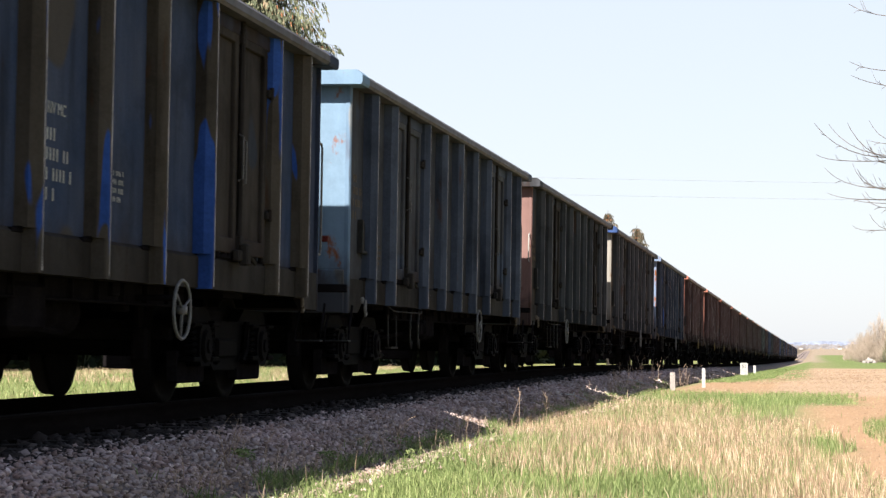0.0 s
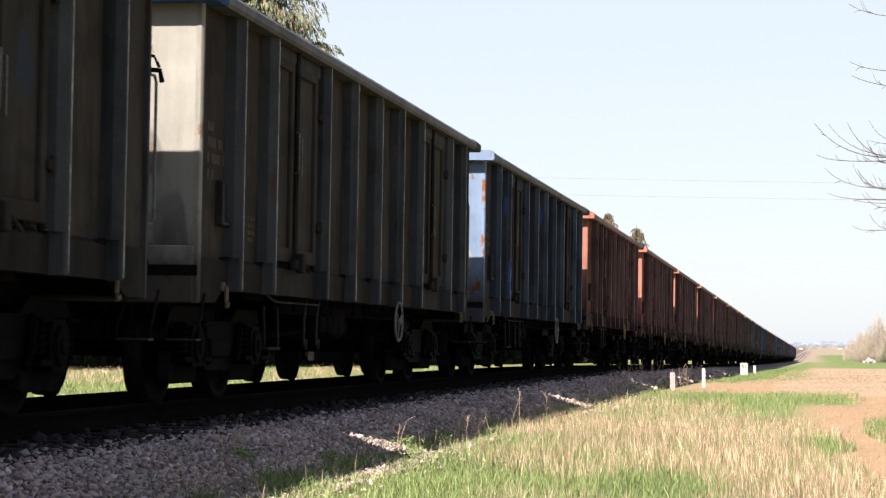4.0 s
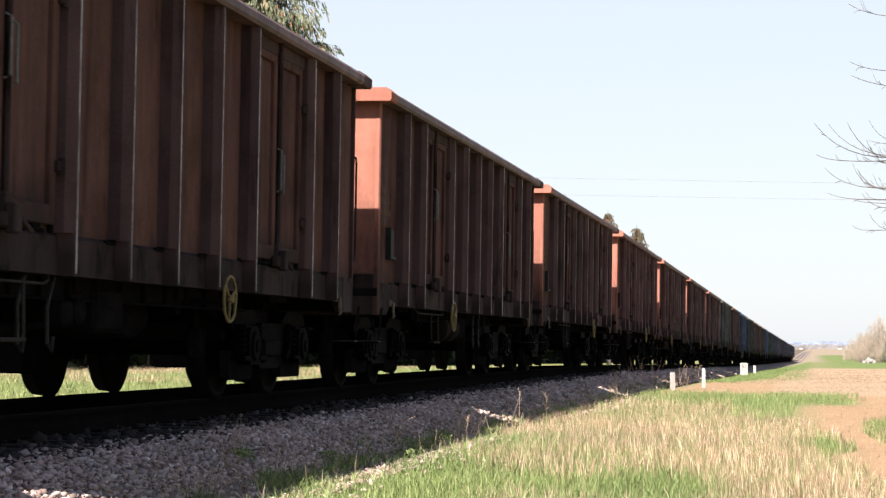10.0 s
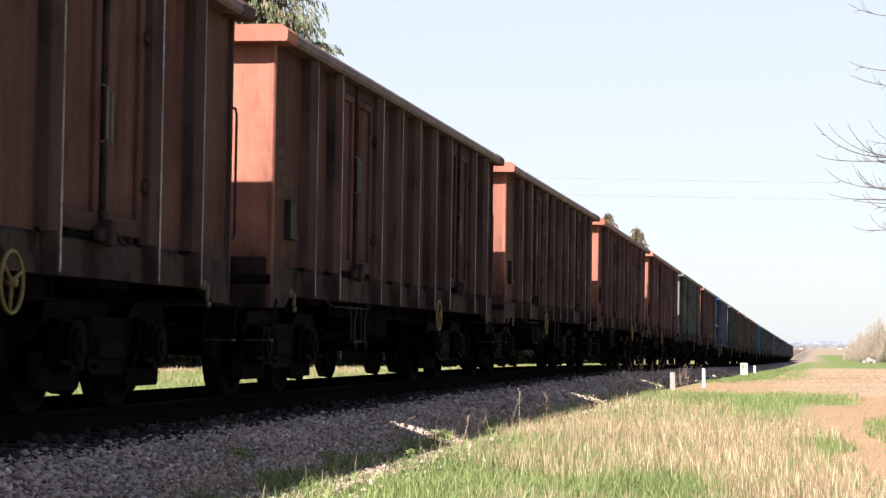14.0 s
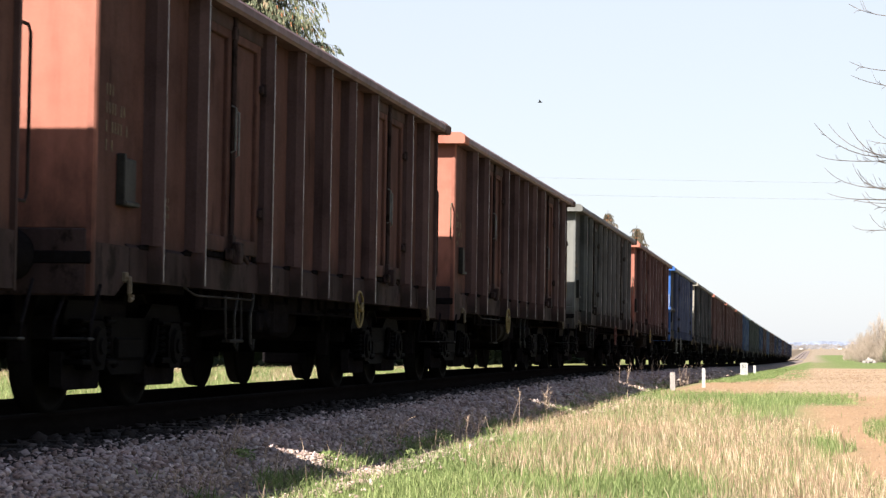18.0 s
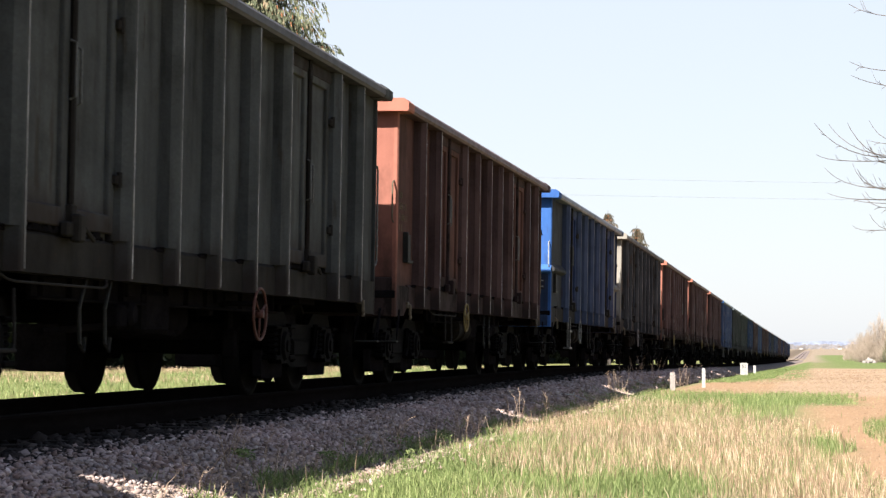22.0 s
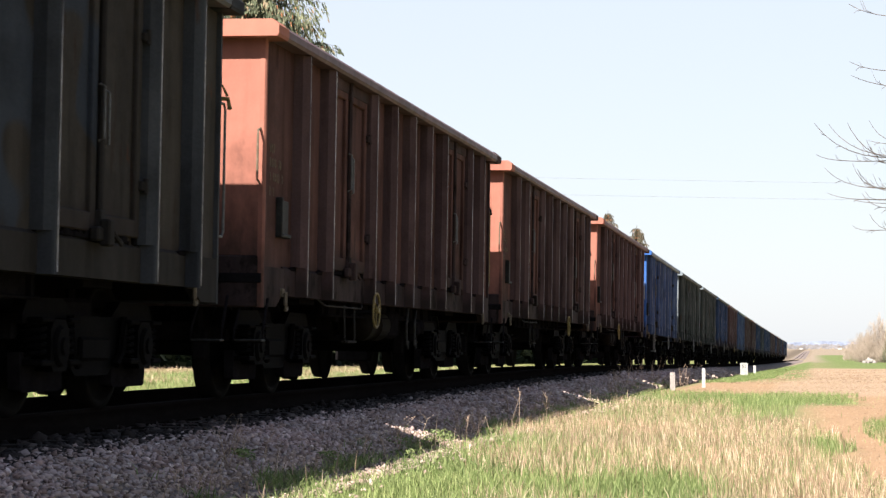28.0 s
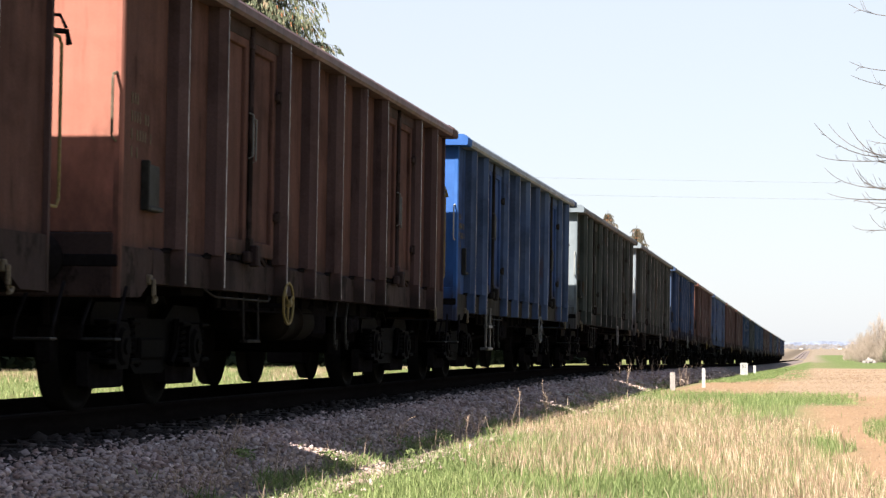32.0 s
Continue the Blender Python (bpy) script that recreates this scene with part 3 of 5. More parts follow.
def door_leaf_mesh(width):
    """A leaf with a raised frame round a set-back panel; origin at its hinge edge."""
    s, h = Shape(), TOP - FLOOR - 0.36
    s.box(0, 0.012, 0.02, width - 0.02, 0.05, h, 0.003)
    s.box(0.006, 0.045, 0, 0.10, 0, h, 0.008).box(0.006, 0.045, width - 0.10, width, 0, h, 0.008)
    s.box(0.006, 0.045, 0.09, width - 0.09, 0, 0.12, 0.008).box(0.006, 0.045, 0.09, width - 0.09, h - 0.12, h, 0.008)
    return s.mesh("door_leaf", material=GRIME_SHADE)


def wall_mesh(length):
    s = Shape().box(-0.05, 0, END + 0.02, length - END - 0.02, 0.08, TOP - FLOOR - 0.1, 0.004)
    return s.mesh("side_wall", material=GRIME_SHADE)


def coal_crumbs():
    """A ragged ridge of spilled coal dust on the sill under a door; origin at the middle of the door."""
    rng = random.Random(12)
    s = Shape()
    for _ in range(46):
        y, k = rng.gauss(0, 0.42), rng.uniform(0.012, 0.035)
        s.box(-0.012, k * 0.9, y - k, y + k * rng.uniform(0.6, 2.2), -0.01, k * rng.uniform(0.5, 2.2), k * 0.3)
    return s.mesh("coal_dust", material=GRIME_SHADE)


def build_meshes():
    M = MESH
    M["wall"] = wall_mesh(BODY)
    M["rib"], M["wide_rib"], M["door_rib"] = rib_mesh(0.050, 0.42), rib_mesh(0.078, 0.28), rib_mesh(0.054, 0.62)
    leaf = (DOORS[0][1] - DOORS[0][0] - 0.30) / 2
    M["leaf"] = door_leaf_mesh(leaf)
    M["header"] = Shape().box(0, 0.05, 0, 1.86, 0, 0.12, 0.01).mesh("door_header", material=GRIME_SHADE)
    M["bar"] = Shape().rod([(0.05, 0, 0.02), (0.05, 0, 1.80)], 0.022, 8).box(0.01, 0.075, -0.05, 0.05, 0.0, 0.12).box(0.01, 0.07, -0.045, 0.045, 1.62, 1.72).mesh("locking_bar", material=GRIME_SHADE)
    M["lever"] = Shape().rod([(0.05, -0.05, 0), (0.085, -0.05, 0.015), (0.085, -0.05, 0.345), (0.05, -0.05, 0.36)], 0.009, 6).rod([(0.05, 0.06, -0.03), (0.08, 0.06, -0.015), (0.08, 0.06, 0.315), (0.05, 0.06, 0.33)], 0.009, 6).mesh("lever", material=PALE)
    M["hinge"] = Shape().box(0.0, 0.05, -0.045, 0.045, -0.035, 0.035, 0.012).turned((0.05, 0, 0), "z", [(-0.05, 0.0), (-0.05, 0.02), (0.05, 0.02), (0.05, 0.0)], 8).mesh("hinge", material=GRIME_SHADE)
    M["latch"] = Shape().box(0.0, 0.06, -0.16, 0.16, -0.04, 0.05, 0.012).box(0.03, 0.10, -0.06, 0.05, -0.07, 0.10, 0.012).rod([(0.07, 0.1, 0.02), (0.09, 0.22, -0.05)], 0.016).mesh("latch", material=GRIME_SHADE)
    # top rim: a rounded hollow bar along the side, and over the ends
    d = RIM_OUT
    ring = [(d - 0.24, TOP - 0.11), (d - 0.02, TOP - 0.125), (d, TOP - 0.10), (d, TOP - 0.045), (d - 0.03, TOP - 0.012), (d - 0.075, TOP), (d - 0.24, TOP - 0.01)]
    M["rim_side"] = Shape().prism(ring, "y", 0.07, LENGTH - 0.07).mesh("top_rim", material=GRIME_SHADE)
    d += 0.003
    e = [(-d, TOP - 0.105), (-d + 0.012, TOP - 0.128), (d - 0.012, TOP - 0.128), (d, TOP - 0.105), (d, TOP - 0.035), (d - 0.055, TOP + 0.012), (-d + 0.055, TOP + 0.012), (-d, TOP - 0.035)]
    M["rim_end"] = Shape().prism(e, "y", -0.06, 0.30).mesh("end_rim", material=GRIME_SHADE)
    M["end"] = Shape().box(-1.36, 1.36, END, END + 0.05, 0.2, TOP - FLOOR - 0.1, 0.01).mesh("end_wall", material=GRIME_SHADE)
    M["end_sill"] = Shape().box(-1.36, 1.36, END - 0.012, END + 0.06, -0.22, 0.205, 0.012).mesh("end_sill", material=GRIME_SHADE)
    M["end_rib"] = Shape().prism([(-0.09, END + 0.01), (-0.06, END - 0.05), (0.06, END - 0.05), (0.09, END + 0.01)], "z", 0.215, TOP - FLOOR - 0.12).mesh("end_rib", material=GRIME_SHADE)
    M["post"] = Shape().prism([(-0.05, END - 0.004), (-0.012, END - 0.004), (0.0, END + 0.012), (0.0, END + 0.05), (-0.05, END + 0.05)], "z", -0.22, TOP - FLOOR - 0.12).mesh("corner_post", material=GRIME_SHADE)
    M["plate_side"] = Shape().prism([(-0.05, END + 0.051), (-0.002, END + 0.051), (-0.034, END + 0.12), (-0.05, END + 0.12)], "z", -0.02, TOP - FLOOR - 0.12).mesh("corner_plate", material=GRIME_SHADE)
    M["sill"] = Shape().prism([(1.24, 0.89), (1.40, 0.89), (1.40, 1.115), (1.37, 1.14), (1.24, 1.14)], "y", 0.85, LENGTH - 0.85).mesh("side_sill", material=GRIME_SHADE)
    M["apron"] = Shape().prism([(0.0, 0.79), (0.42, 0.79), (0.68, 0.91), (0.85, 0.92), (0.85, 1.12), (0.0, 1.12)], "x", 1.33, CORNER - 0.003).mesh("corner_gusset", material=GRIME_SHADE)
    M["truss"] = Shape().rod([(1.36, 2.05, 0.93), (1.42, 2.30, 0.84), (1.43, 2.40, 0.83), (1.43, 3.95, 0.83), (1.42, 4.05, 0.85), (1.36, 4.2, 0.93)], 0.009, 6).mesh("sill_pipe", material=GRIME_SHADE)
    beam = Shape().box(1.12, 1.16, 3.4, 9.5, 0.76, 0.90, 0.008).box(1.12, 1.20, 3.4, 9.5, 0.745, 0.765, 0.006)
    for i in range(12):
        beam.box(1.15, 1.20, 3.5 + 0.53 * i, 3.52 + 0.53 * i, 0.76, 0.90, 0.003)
    M["beam"] = beam.mesh("under_beam", material=GRIME_SHADE)
    M["floor"] = Shape().box(-1.39, 1.39, 0.08, LENGTH - 0.08, 0.98, 1.06).mesh("floor", material=GRIME_SHADE)
    M["centre_sill"] = Shape().box(-0.06, 0.06, 0.05, LENGTH - 0.05, 0.62, 1.0).mesh("centre_sill", material=GRIME_SHADE)
    M["headstock"] = Shape().box(-1.25, 1.25, END + 0.07, 0.36, 0.80, 1.02).mesh("headstock", material=GRIME_SHADE)
    M["bolster"] = Shape().box(-1.24, 1.24, -0.3, 0.3, 0.84, 0.99).mesh("bolster", material=GRIME_SHADE)
    M["crossbeam"] = Shape().box(-1.2, 1.2, 0.0, 0.15, 0.8, 0.99).mesh("crossbeam", material=GRIME_SHADE)
    M["buffer"] = Shape().turned((0, 0, 0), "y", [(-0.60, 0.0), (-0.60, 0.17), (-0.585, 0.215), (-0.56, 0.215), (-0.545, 0.09), (-0.30, 0.09), (-0.30, 0.125), (-0.02, 0.135), (0.0, 0.17), (0.03, 0.17)], 18).mesh("buffer", True, GRIME_SHADE)
    M["hook"] = Shape().box(-0.05, 0.05, -0.30, 0.02, -0.06, 0.06).rod([(0, -0.28, 0), (0, -0.38, 0.04), (0, -0.40, 0.12), (0, -0.33, 0.15)], 0.035).rod([(-0.06, -0.30, 0), (-0.06, -0.55, -0.12), (0.06, -0.55, -0.12), (0.06, -0.30, 0)], 0.022).mesh("coupling", material=GRIME_SHADE)
    M["step"] = Shape().rod([(1.43, 0, 0.85), (1.44, 0, 0.54), (1.44, 0.03, 0.50), (1.44, 0.43, 0.50), (1.44, 0.46, 0.54), (1.43, 0.46, 0.85)], 0.011, 6).box(1.40, 1.47, 0.03, 0.43, 0.49, 0.515, 0.006).mesh("hanging_step", material=BARE)
    M["ladder"] = Shape().box(1.44, 1.47, 0, 0.05, 0.42, 0.98).box(1.44, 1.47, 0.38, 0.43, 0.42, 0.98).box(1.38, 1.50, 0.0, 0.43, 0.40, 0.44, 0.008).box(1.42, 1.50, 0.04, 0.39, 0.70, 0.74, 0.008).mesh("side_ladder", material=BARE)
    M["end_step"] = Shape().rod([(1.20, 0.1, 0.82), (1.20, -0.12, 0.60), (1.20, -0.14, 0.50), (1.44, -0.14, 0.50), (1.44, -0.12, 0.60), (1.42, 0.1, 0.85)], 0.012).mesh("end_step", material=BARE)
    M["tread"] = Shape().box(1.22, 1.45, -0.20, -0.08, 0.500, 0.518, 0.006).mesh("tread", material=TREAD)
    wheel = Shape().ring((0, 0, 0), "x", 0.205, 0.012, 26, 6).turned((0, 0, 0), "x", [(-0.03, 0.0), (-0.03, 0.035), (0.03, 0.035), (0.03, 0.0)], 10)
    for a in (0.4, 2.494, 4.589):
        wheel.rod([(0, 0, 0), (0, 0.20 * math.cos(a), 0.20 * math.sin(a))], 0.009)
    M["hand_wheel"] = wheel.mesh("hand_wheel", True, STEEL)
    wheel = Shape().ring((0, 0, 0), "x", 0.172, 0.012, 26, 6).turned((0, 0, 0), "x", [(-0.03, 0.0), (-0.03, 0.03), (0.03, 0.03), (0.03, 0.0)], 10)
    for a in (0.4, 2.494, 4.589):
        wheel.rod([(0, 0, 0), (0, 0.17 * math.cos(a), 0.17 * math.sin(a))], 0.011)
    M["small_wheel"] = wheel.mesh("hand_wheel", True, YELLOW)
    M["shaft"] = Shape().rod([(-0.02, 0, 0), (-0.45, 0, 0)], 0.022, 8).box(-0.5, -0.4, -0.06, 0.06, -0.1, 0.18).mesh("wheel_shaft", material=GRIME_SHADE)
    M["tank"] = Shape().turned((0.75, 0, 0.68), "y", [(-0.55, 0.0), (-0.54, 0.10), (-0.46, 0.17), (-0.3, 0.17), (-0.29, 0.178), (-0.25, 0.178), (-0.24, 0.17), (0.24, 0.17), (0.25, 0.178), (0.29, 0.178), (0.3, 0.17), (0.76, 0.17), (0.84, 0.10), (0.85, 0.0)], 18).mesh("air_tank", True, GRIME_SHADE)
    M["brake_box"] = Shape().box(0.55, 1.2, -0.3, 0.3, 0.55, 0.85, 0.03).rod([(0.9, -0.3, 0.6), (0.9, -1.6, 0.55)], 0.025).rod([(0.9, 0.3, 0.6), (0.9, 1.4, 0.55)], 0.025).mesh("brake_gear", material=GRIME_SHADE)
    valve = Shape().box(1.18, 1.30, -0.16, 0.02, -0.10, 0.06, 0.02).turned((1.26, 0.16, 0), "x", [(-0.10, 0.0), (-0.10, 0.085), (0.02, 0.085), (0.05, 0.06), (0.05, 0.0)], 14)
    M["pull_rod"] = Shape().rod([(1.33, 0, 0.20), (1.34, -0.15, 0.02), (1.34, -0.13, -0.20), (1.34, -0.05, -0.25), (1.34, -0.03, -0.16)], 0.013, 6).mesh("pull_rod", material=TREAD)
    M["valve"] = valve.mesh("brake_valve", material=GRIME_SHADE)
    M["rear_grab"] = Shape().rod([(0, 0, 1.02), (0, 0.17, 1.02), (0, 0.21, 0.98), (0, 0.21, 0.05), (0, 0.17, 0), (0, 0, 0)], 0.011, 6).mesh("grab_rail", material=GRIME_SHADE)
    M["bracket"] = Shape().rod([(0, 0, 0), (0.02, 0.30, 0), (0.10, 0.36, 0.0), (0.12, 0.34, -0.08)], 0.02, 6).rod([(-0.2, 0.0, 0.1), (-0.16, 0.28, 0.10), (0.06, 0.34, 0.10), (0.10, 0.34, 0.02)], 0.012, 6).mesh("lamp_bracket", material=GRIME_SHADE)
    M["short_grab"] = Shape().rod([(0, 0, 0), (0.0, -0.08, 0.02), (0, -0.09, 0.05), (0, -0.09, 0.40), (0, -0.08, 0.43), (0, 0, 0.45)], 0.010, 6).mesh("grab_rail", material=YELLOW)
    M["tow"] = Shape().rod([(1.40, 0, 0.93), (1.46, 0, 0.91), (1.46, 0, 0.81), (1.455, 0.03, 0.765), (1.45, 0.08, 0.775), (1.45, 0.085, 0.80)], 0.017, 6).box(1.40, 1.445, -0.03, 0.03, 0.88, 0.95).mesh("tow_hook", material=HOOK)
    M["holder"] = Shape().box(0.0, 0.03, 0, 0.32, 0, 0.30, 0.008).box(-0.004, 0.06, -0.02, 0.02, -0.02, 0.32).box(-0.004, 0.06, 0.02, 0.32, -0.02, 0.015).mesh("label_holder", material=GRIME_SHADE)
    # Solid dark strips stand in for the shade inside the lashing pockets.
    M["pocket"] = Shape().box(-0.03, 0.006, -0.21, -0.03, 0.035, 0.062, 0.004).box(-0.03, 0.02, -0.12, -0.03, 0.062, 0.072, 0.002).mesh("lashing_pocket", material=GRIME_SHADE)
    M["dust"] = coal_crumbs()
    M["reflector"] = Shape().box(-0.035, 0.035, -0.03, 0.0, -0.03, 0.03, 0.01).mesh("reflector", material=RED)
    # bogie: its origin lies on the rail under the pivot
    M["bogie"] = Shape().box(-0.955, 0.955, -0.28, 0.28, 0.50, 0.78, 0.03).mesh("bogie_bolster", material=GRIME_SHADE)
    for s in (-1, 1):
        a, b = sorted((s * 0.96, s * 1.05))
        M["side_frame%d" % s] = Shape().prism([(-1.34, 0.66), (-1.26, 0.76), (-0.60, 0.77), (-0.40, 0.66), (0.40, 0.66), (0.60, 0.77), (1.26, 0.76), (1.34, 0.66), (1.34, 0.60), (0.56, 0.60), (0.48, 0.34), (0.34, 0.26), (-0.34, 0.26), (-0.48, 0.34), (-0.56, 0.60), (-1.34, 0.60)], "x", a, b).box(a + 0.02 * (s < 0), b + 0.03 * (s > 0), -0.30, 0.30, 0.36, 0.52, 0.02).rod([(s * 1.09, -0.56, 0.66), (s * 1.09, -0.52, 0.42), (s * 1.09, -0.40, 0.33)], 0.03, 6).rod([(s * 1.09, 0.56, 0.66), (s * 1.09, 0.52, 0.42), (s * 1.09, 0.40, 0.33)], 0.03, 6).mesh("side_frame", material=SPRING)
    M["end_beam"] = Shape().box(-0.955, 0.955, -0.05, 0.05, 0.50, 0.66).mesh("end_beam", material=GRIME_SHADE)
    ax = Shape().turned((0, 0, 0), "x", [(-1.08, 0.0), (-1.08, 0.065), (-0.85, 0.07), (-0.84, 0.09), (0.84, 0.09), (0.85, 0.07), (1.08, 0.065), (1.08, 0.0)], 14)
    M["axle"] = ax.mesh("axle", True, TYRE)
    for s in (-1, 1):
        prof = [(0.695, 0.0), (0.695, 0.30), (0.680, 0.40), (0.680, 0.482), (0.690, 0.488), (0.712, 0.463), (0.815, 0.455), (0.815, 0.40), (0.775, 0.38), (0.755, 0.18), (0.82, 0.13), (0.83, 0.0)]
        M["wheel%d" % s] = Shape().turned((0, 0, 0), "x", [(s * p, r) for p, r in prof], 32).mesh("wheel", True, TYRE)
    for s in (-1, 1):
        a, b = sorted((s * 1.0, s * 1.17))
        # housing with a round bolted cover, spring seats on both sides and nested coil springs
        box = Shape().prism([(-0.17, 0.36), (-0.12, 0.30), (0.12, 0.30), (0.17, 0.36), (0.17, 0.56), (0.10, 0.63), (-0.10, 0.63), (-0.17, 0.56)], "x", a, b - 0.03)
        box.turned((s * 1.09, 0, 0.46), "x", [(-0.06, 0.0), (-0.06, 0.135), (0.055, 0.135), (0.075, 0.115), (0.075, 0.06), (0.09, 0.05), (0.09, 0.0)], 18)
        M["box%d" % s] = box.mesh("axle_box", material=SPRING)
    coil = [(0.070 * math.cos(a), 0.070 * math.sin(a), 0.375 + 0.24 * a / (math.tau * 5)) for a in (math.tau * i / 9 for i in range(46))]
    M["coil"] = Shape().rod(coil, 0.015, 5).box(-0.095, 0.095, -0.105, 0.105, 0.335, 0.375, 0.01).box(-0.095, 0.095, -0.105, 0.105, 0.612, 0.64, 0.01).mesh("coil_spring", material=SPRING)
    M["hanger"] = Shape().prism([(-1.95, 0.62), (-1.95, 0.22), (-1.62, 0.20), (-1.36, 0.42), (-1.36, 0.62)], "x", -1.02, -0.56).mesh("brake_hanger", material=GRIME_SHADE)
    M["rear_hanger"] = Shape().prism([(1.40, 0.62), (1.40, 0.19), (1.54, 0.19), (1.72, 0.40), (1.72, 0.62)], "x", 0.62, 0.92).mesh("brake_hanger", material=GRIME_SHADE)
    M["guard"] = Shape().prism([(-0.40, 0.42), (-0.38, 0.19), (-0.34, 0.17), (0.34, 0.17), (0.38, 0.19), (0.40, 0.42)], "x", 0.94, 1.02).mesh("axle_guard", material=GRIME_SHADE)
    M["shoe"] = Shape().box(0.70, 0.83, -0.06, 0.0, 0.34, 0.60, 0.02).rod([(0.76, -0.03, 0.6), (0.76, -0.03, 0.85)], 0.03).mesh("brake_shoe", material=GRIME_SHADE)


build_meshes()


def letter_rows(rows):
    """Rows of unreadable stencilled signs as plain bars, set on the wall."""
    s = Shape()
    for y, z, w, h in rows:
        s.box(0.0, 0.003, y, y + w, z, z + h, 0.001)
    return s.mesh("stencil_lettering", material=PALE)


def sign_rows(counts, size, gap):
    """Rows of short bars in place of unreadable signs."""
    rows, z = [], 0.0
    for count in counts[::-1]:
        rows += [(i * size * 0.8, z, size * 0.34, size) for i in range(count) if (i * 7 + count) % 5]
        z += size + gap
    return letter_rows(rows)


MESH["marks"] = sign_rows((4, 7, 8, 3), 0.075, 0.045)
MESH["word"] = letter_rows([(0.085 * i, 0.0, 0.055, 0.085) for i in range(6)])
MESH["small_marks"] = sign_rows((8, 9, 9, 6), 0.035, 0.022)
STYLE = {
    "brown": "rust-brown open goods wagon with ribbed steel sides",
    "patched": "dark blue open goods wagon with bright blue paint patches",
    "moss": "dusty dark green open goods wagon with pale grey-blue end",
    "sooty_slate": "sooty dark slate open goods wagon with rust-peeling pale end",
    "slate": "dusty slate-blue open goods wagon, rust-stained pale blue end",
    "dark_grey": "dark grey-brown open goods wagon with chalky worn end",
    "grey": "grey-green open goods wagon with pale grey end",
    "blue": "bright blue open goods wagon with dusty ribbed sides",
    "dusty_blue": "dusty blue-grey open goods wagon with bright blue end",
    "navy": "dark blue open goods wagon with ribbed steel sides",
}
TURNED = (6, 9, 11, 13, 14, 15, 16, 18)     # wagons that run the other way round, with the hand brake towards the front
COLOURS = {-1: "patched", 0: "slate", 1: "dark_grey", 2: "dark_grey", 3: "sooty_slate", 12: "grey", 14: "dusty_blue", 15: "dark_grey", 19: "blue", 20: "moss", 21: "moss", 22: "navy",
           24: "blue", 27: "navy", 28: "dark_grey", 29: "navy", 30: "navy", 33: "navy", 35: "dark_grey", 36: "navy", 38: "navy", 39: "navy", 40: "navy"}
LAST = 40
wagons, wheelsets = [], []


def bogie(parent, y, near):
    b = part("bogie", MESH["bogie"], None, parent, "grimy two-axle bogie, blackened for shade under the wagon", pose(0, y, 0))
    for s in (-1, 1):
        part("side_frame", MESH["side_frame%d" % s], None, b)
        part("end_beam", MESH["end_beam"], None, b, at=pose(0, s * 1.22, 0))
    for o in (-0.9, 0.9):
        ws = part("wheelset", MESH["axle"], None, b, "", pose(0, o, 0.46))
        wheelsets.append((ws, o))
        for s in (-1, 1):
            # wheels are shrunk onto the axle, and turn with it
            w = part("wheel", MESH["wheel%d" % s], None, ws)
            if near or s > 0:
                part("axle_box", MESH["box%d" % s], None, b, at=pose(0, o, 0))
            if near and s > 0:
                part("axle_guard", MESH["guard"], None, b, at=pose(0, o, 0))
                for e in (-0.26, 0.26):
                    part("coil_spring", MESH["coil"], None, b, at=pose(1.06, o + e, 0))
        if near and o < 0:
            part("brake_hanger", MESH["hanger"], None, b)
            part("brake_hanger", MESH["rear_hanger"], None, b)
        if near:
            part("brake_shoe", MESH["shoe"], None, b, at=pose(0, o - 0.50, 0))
    return b


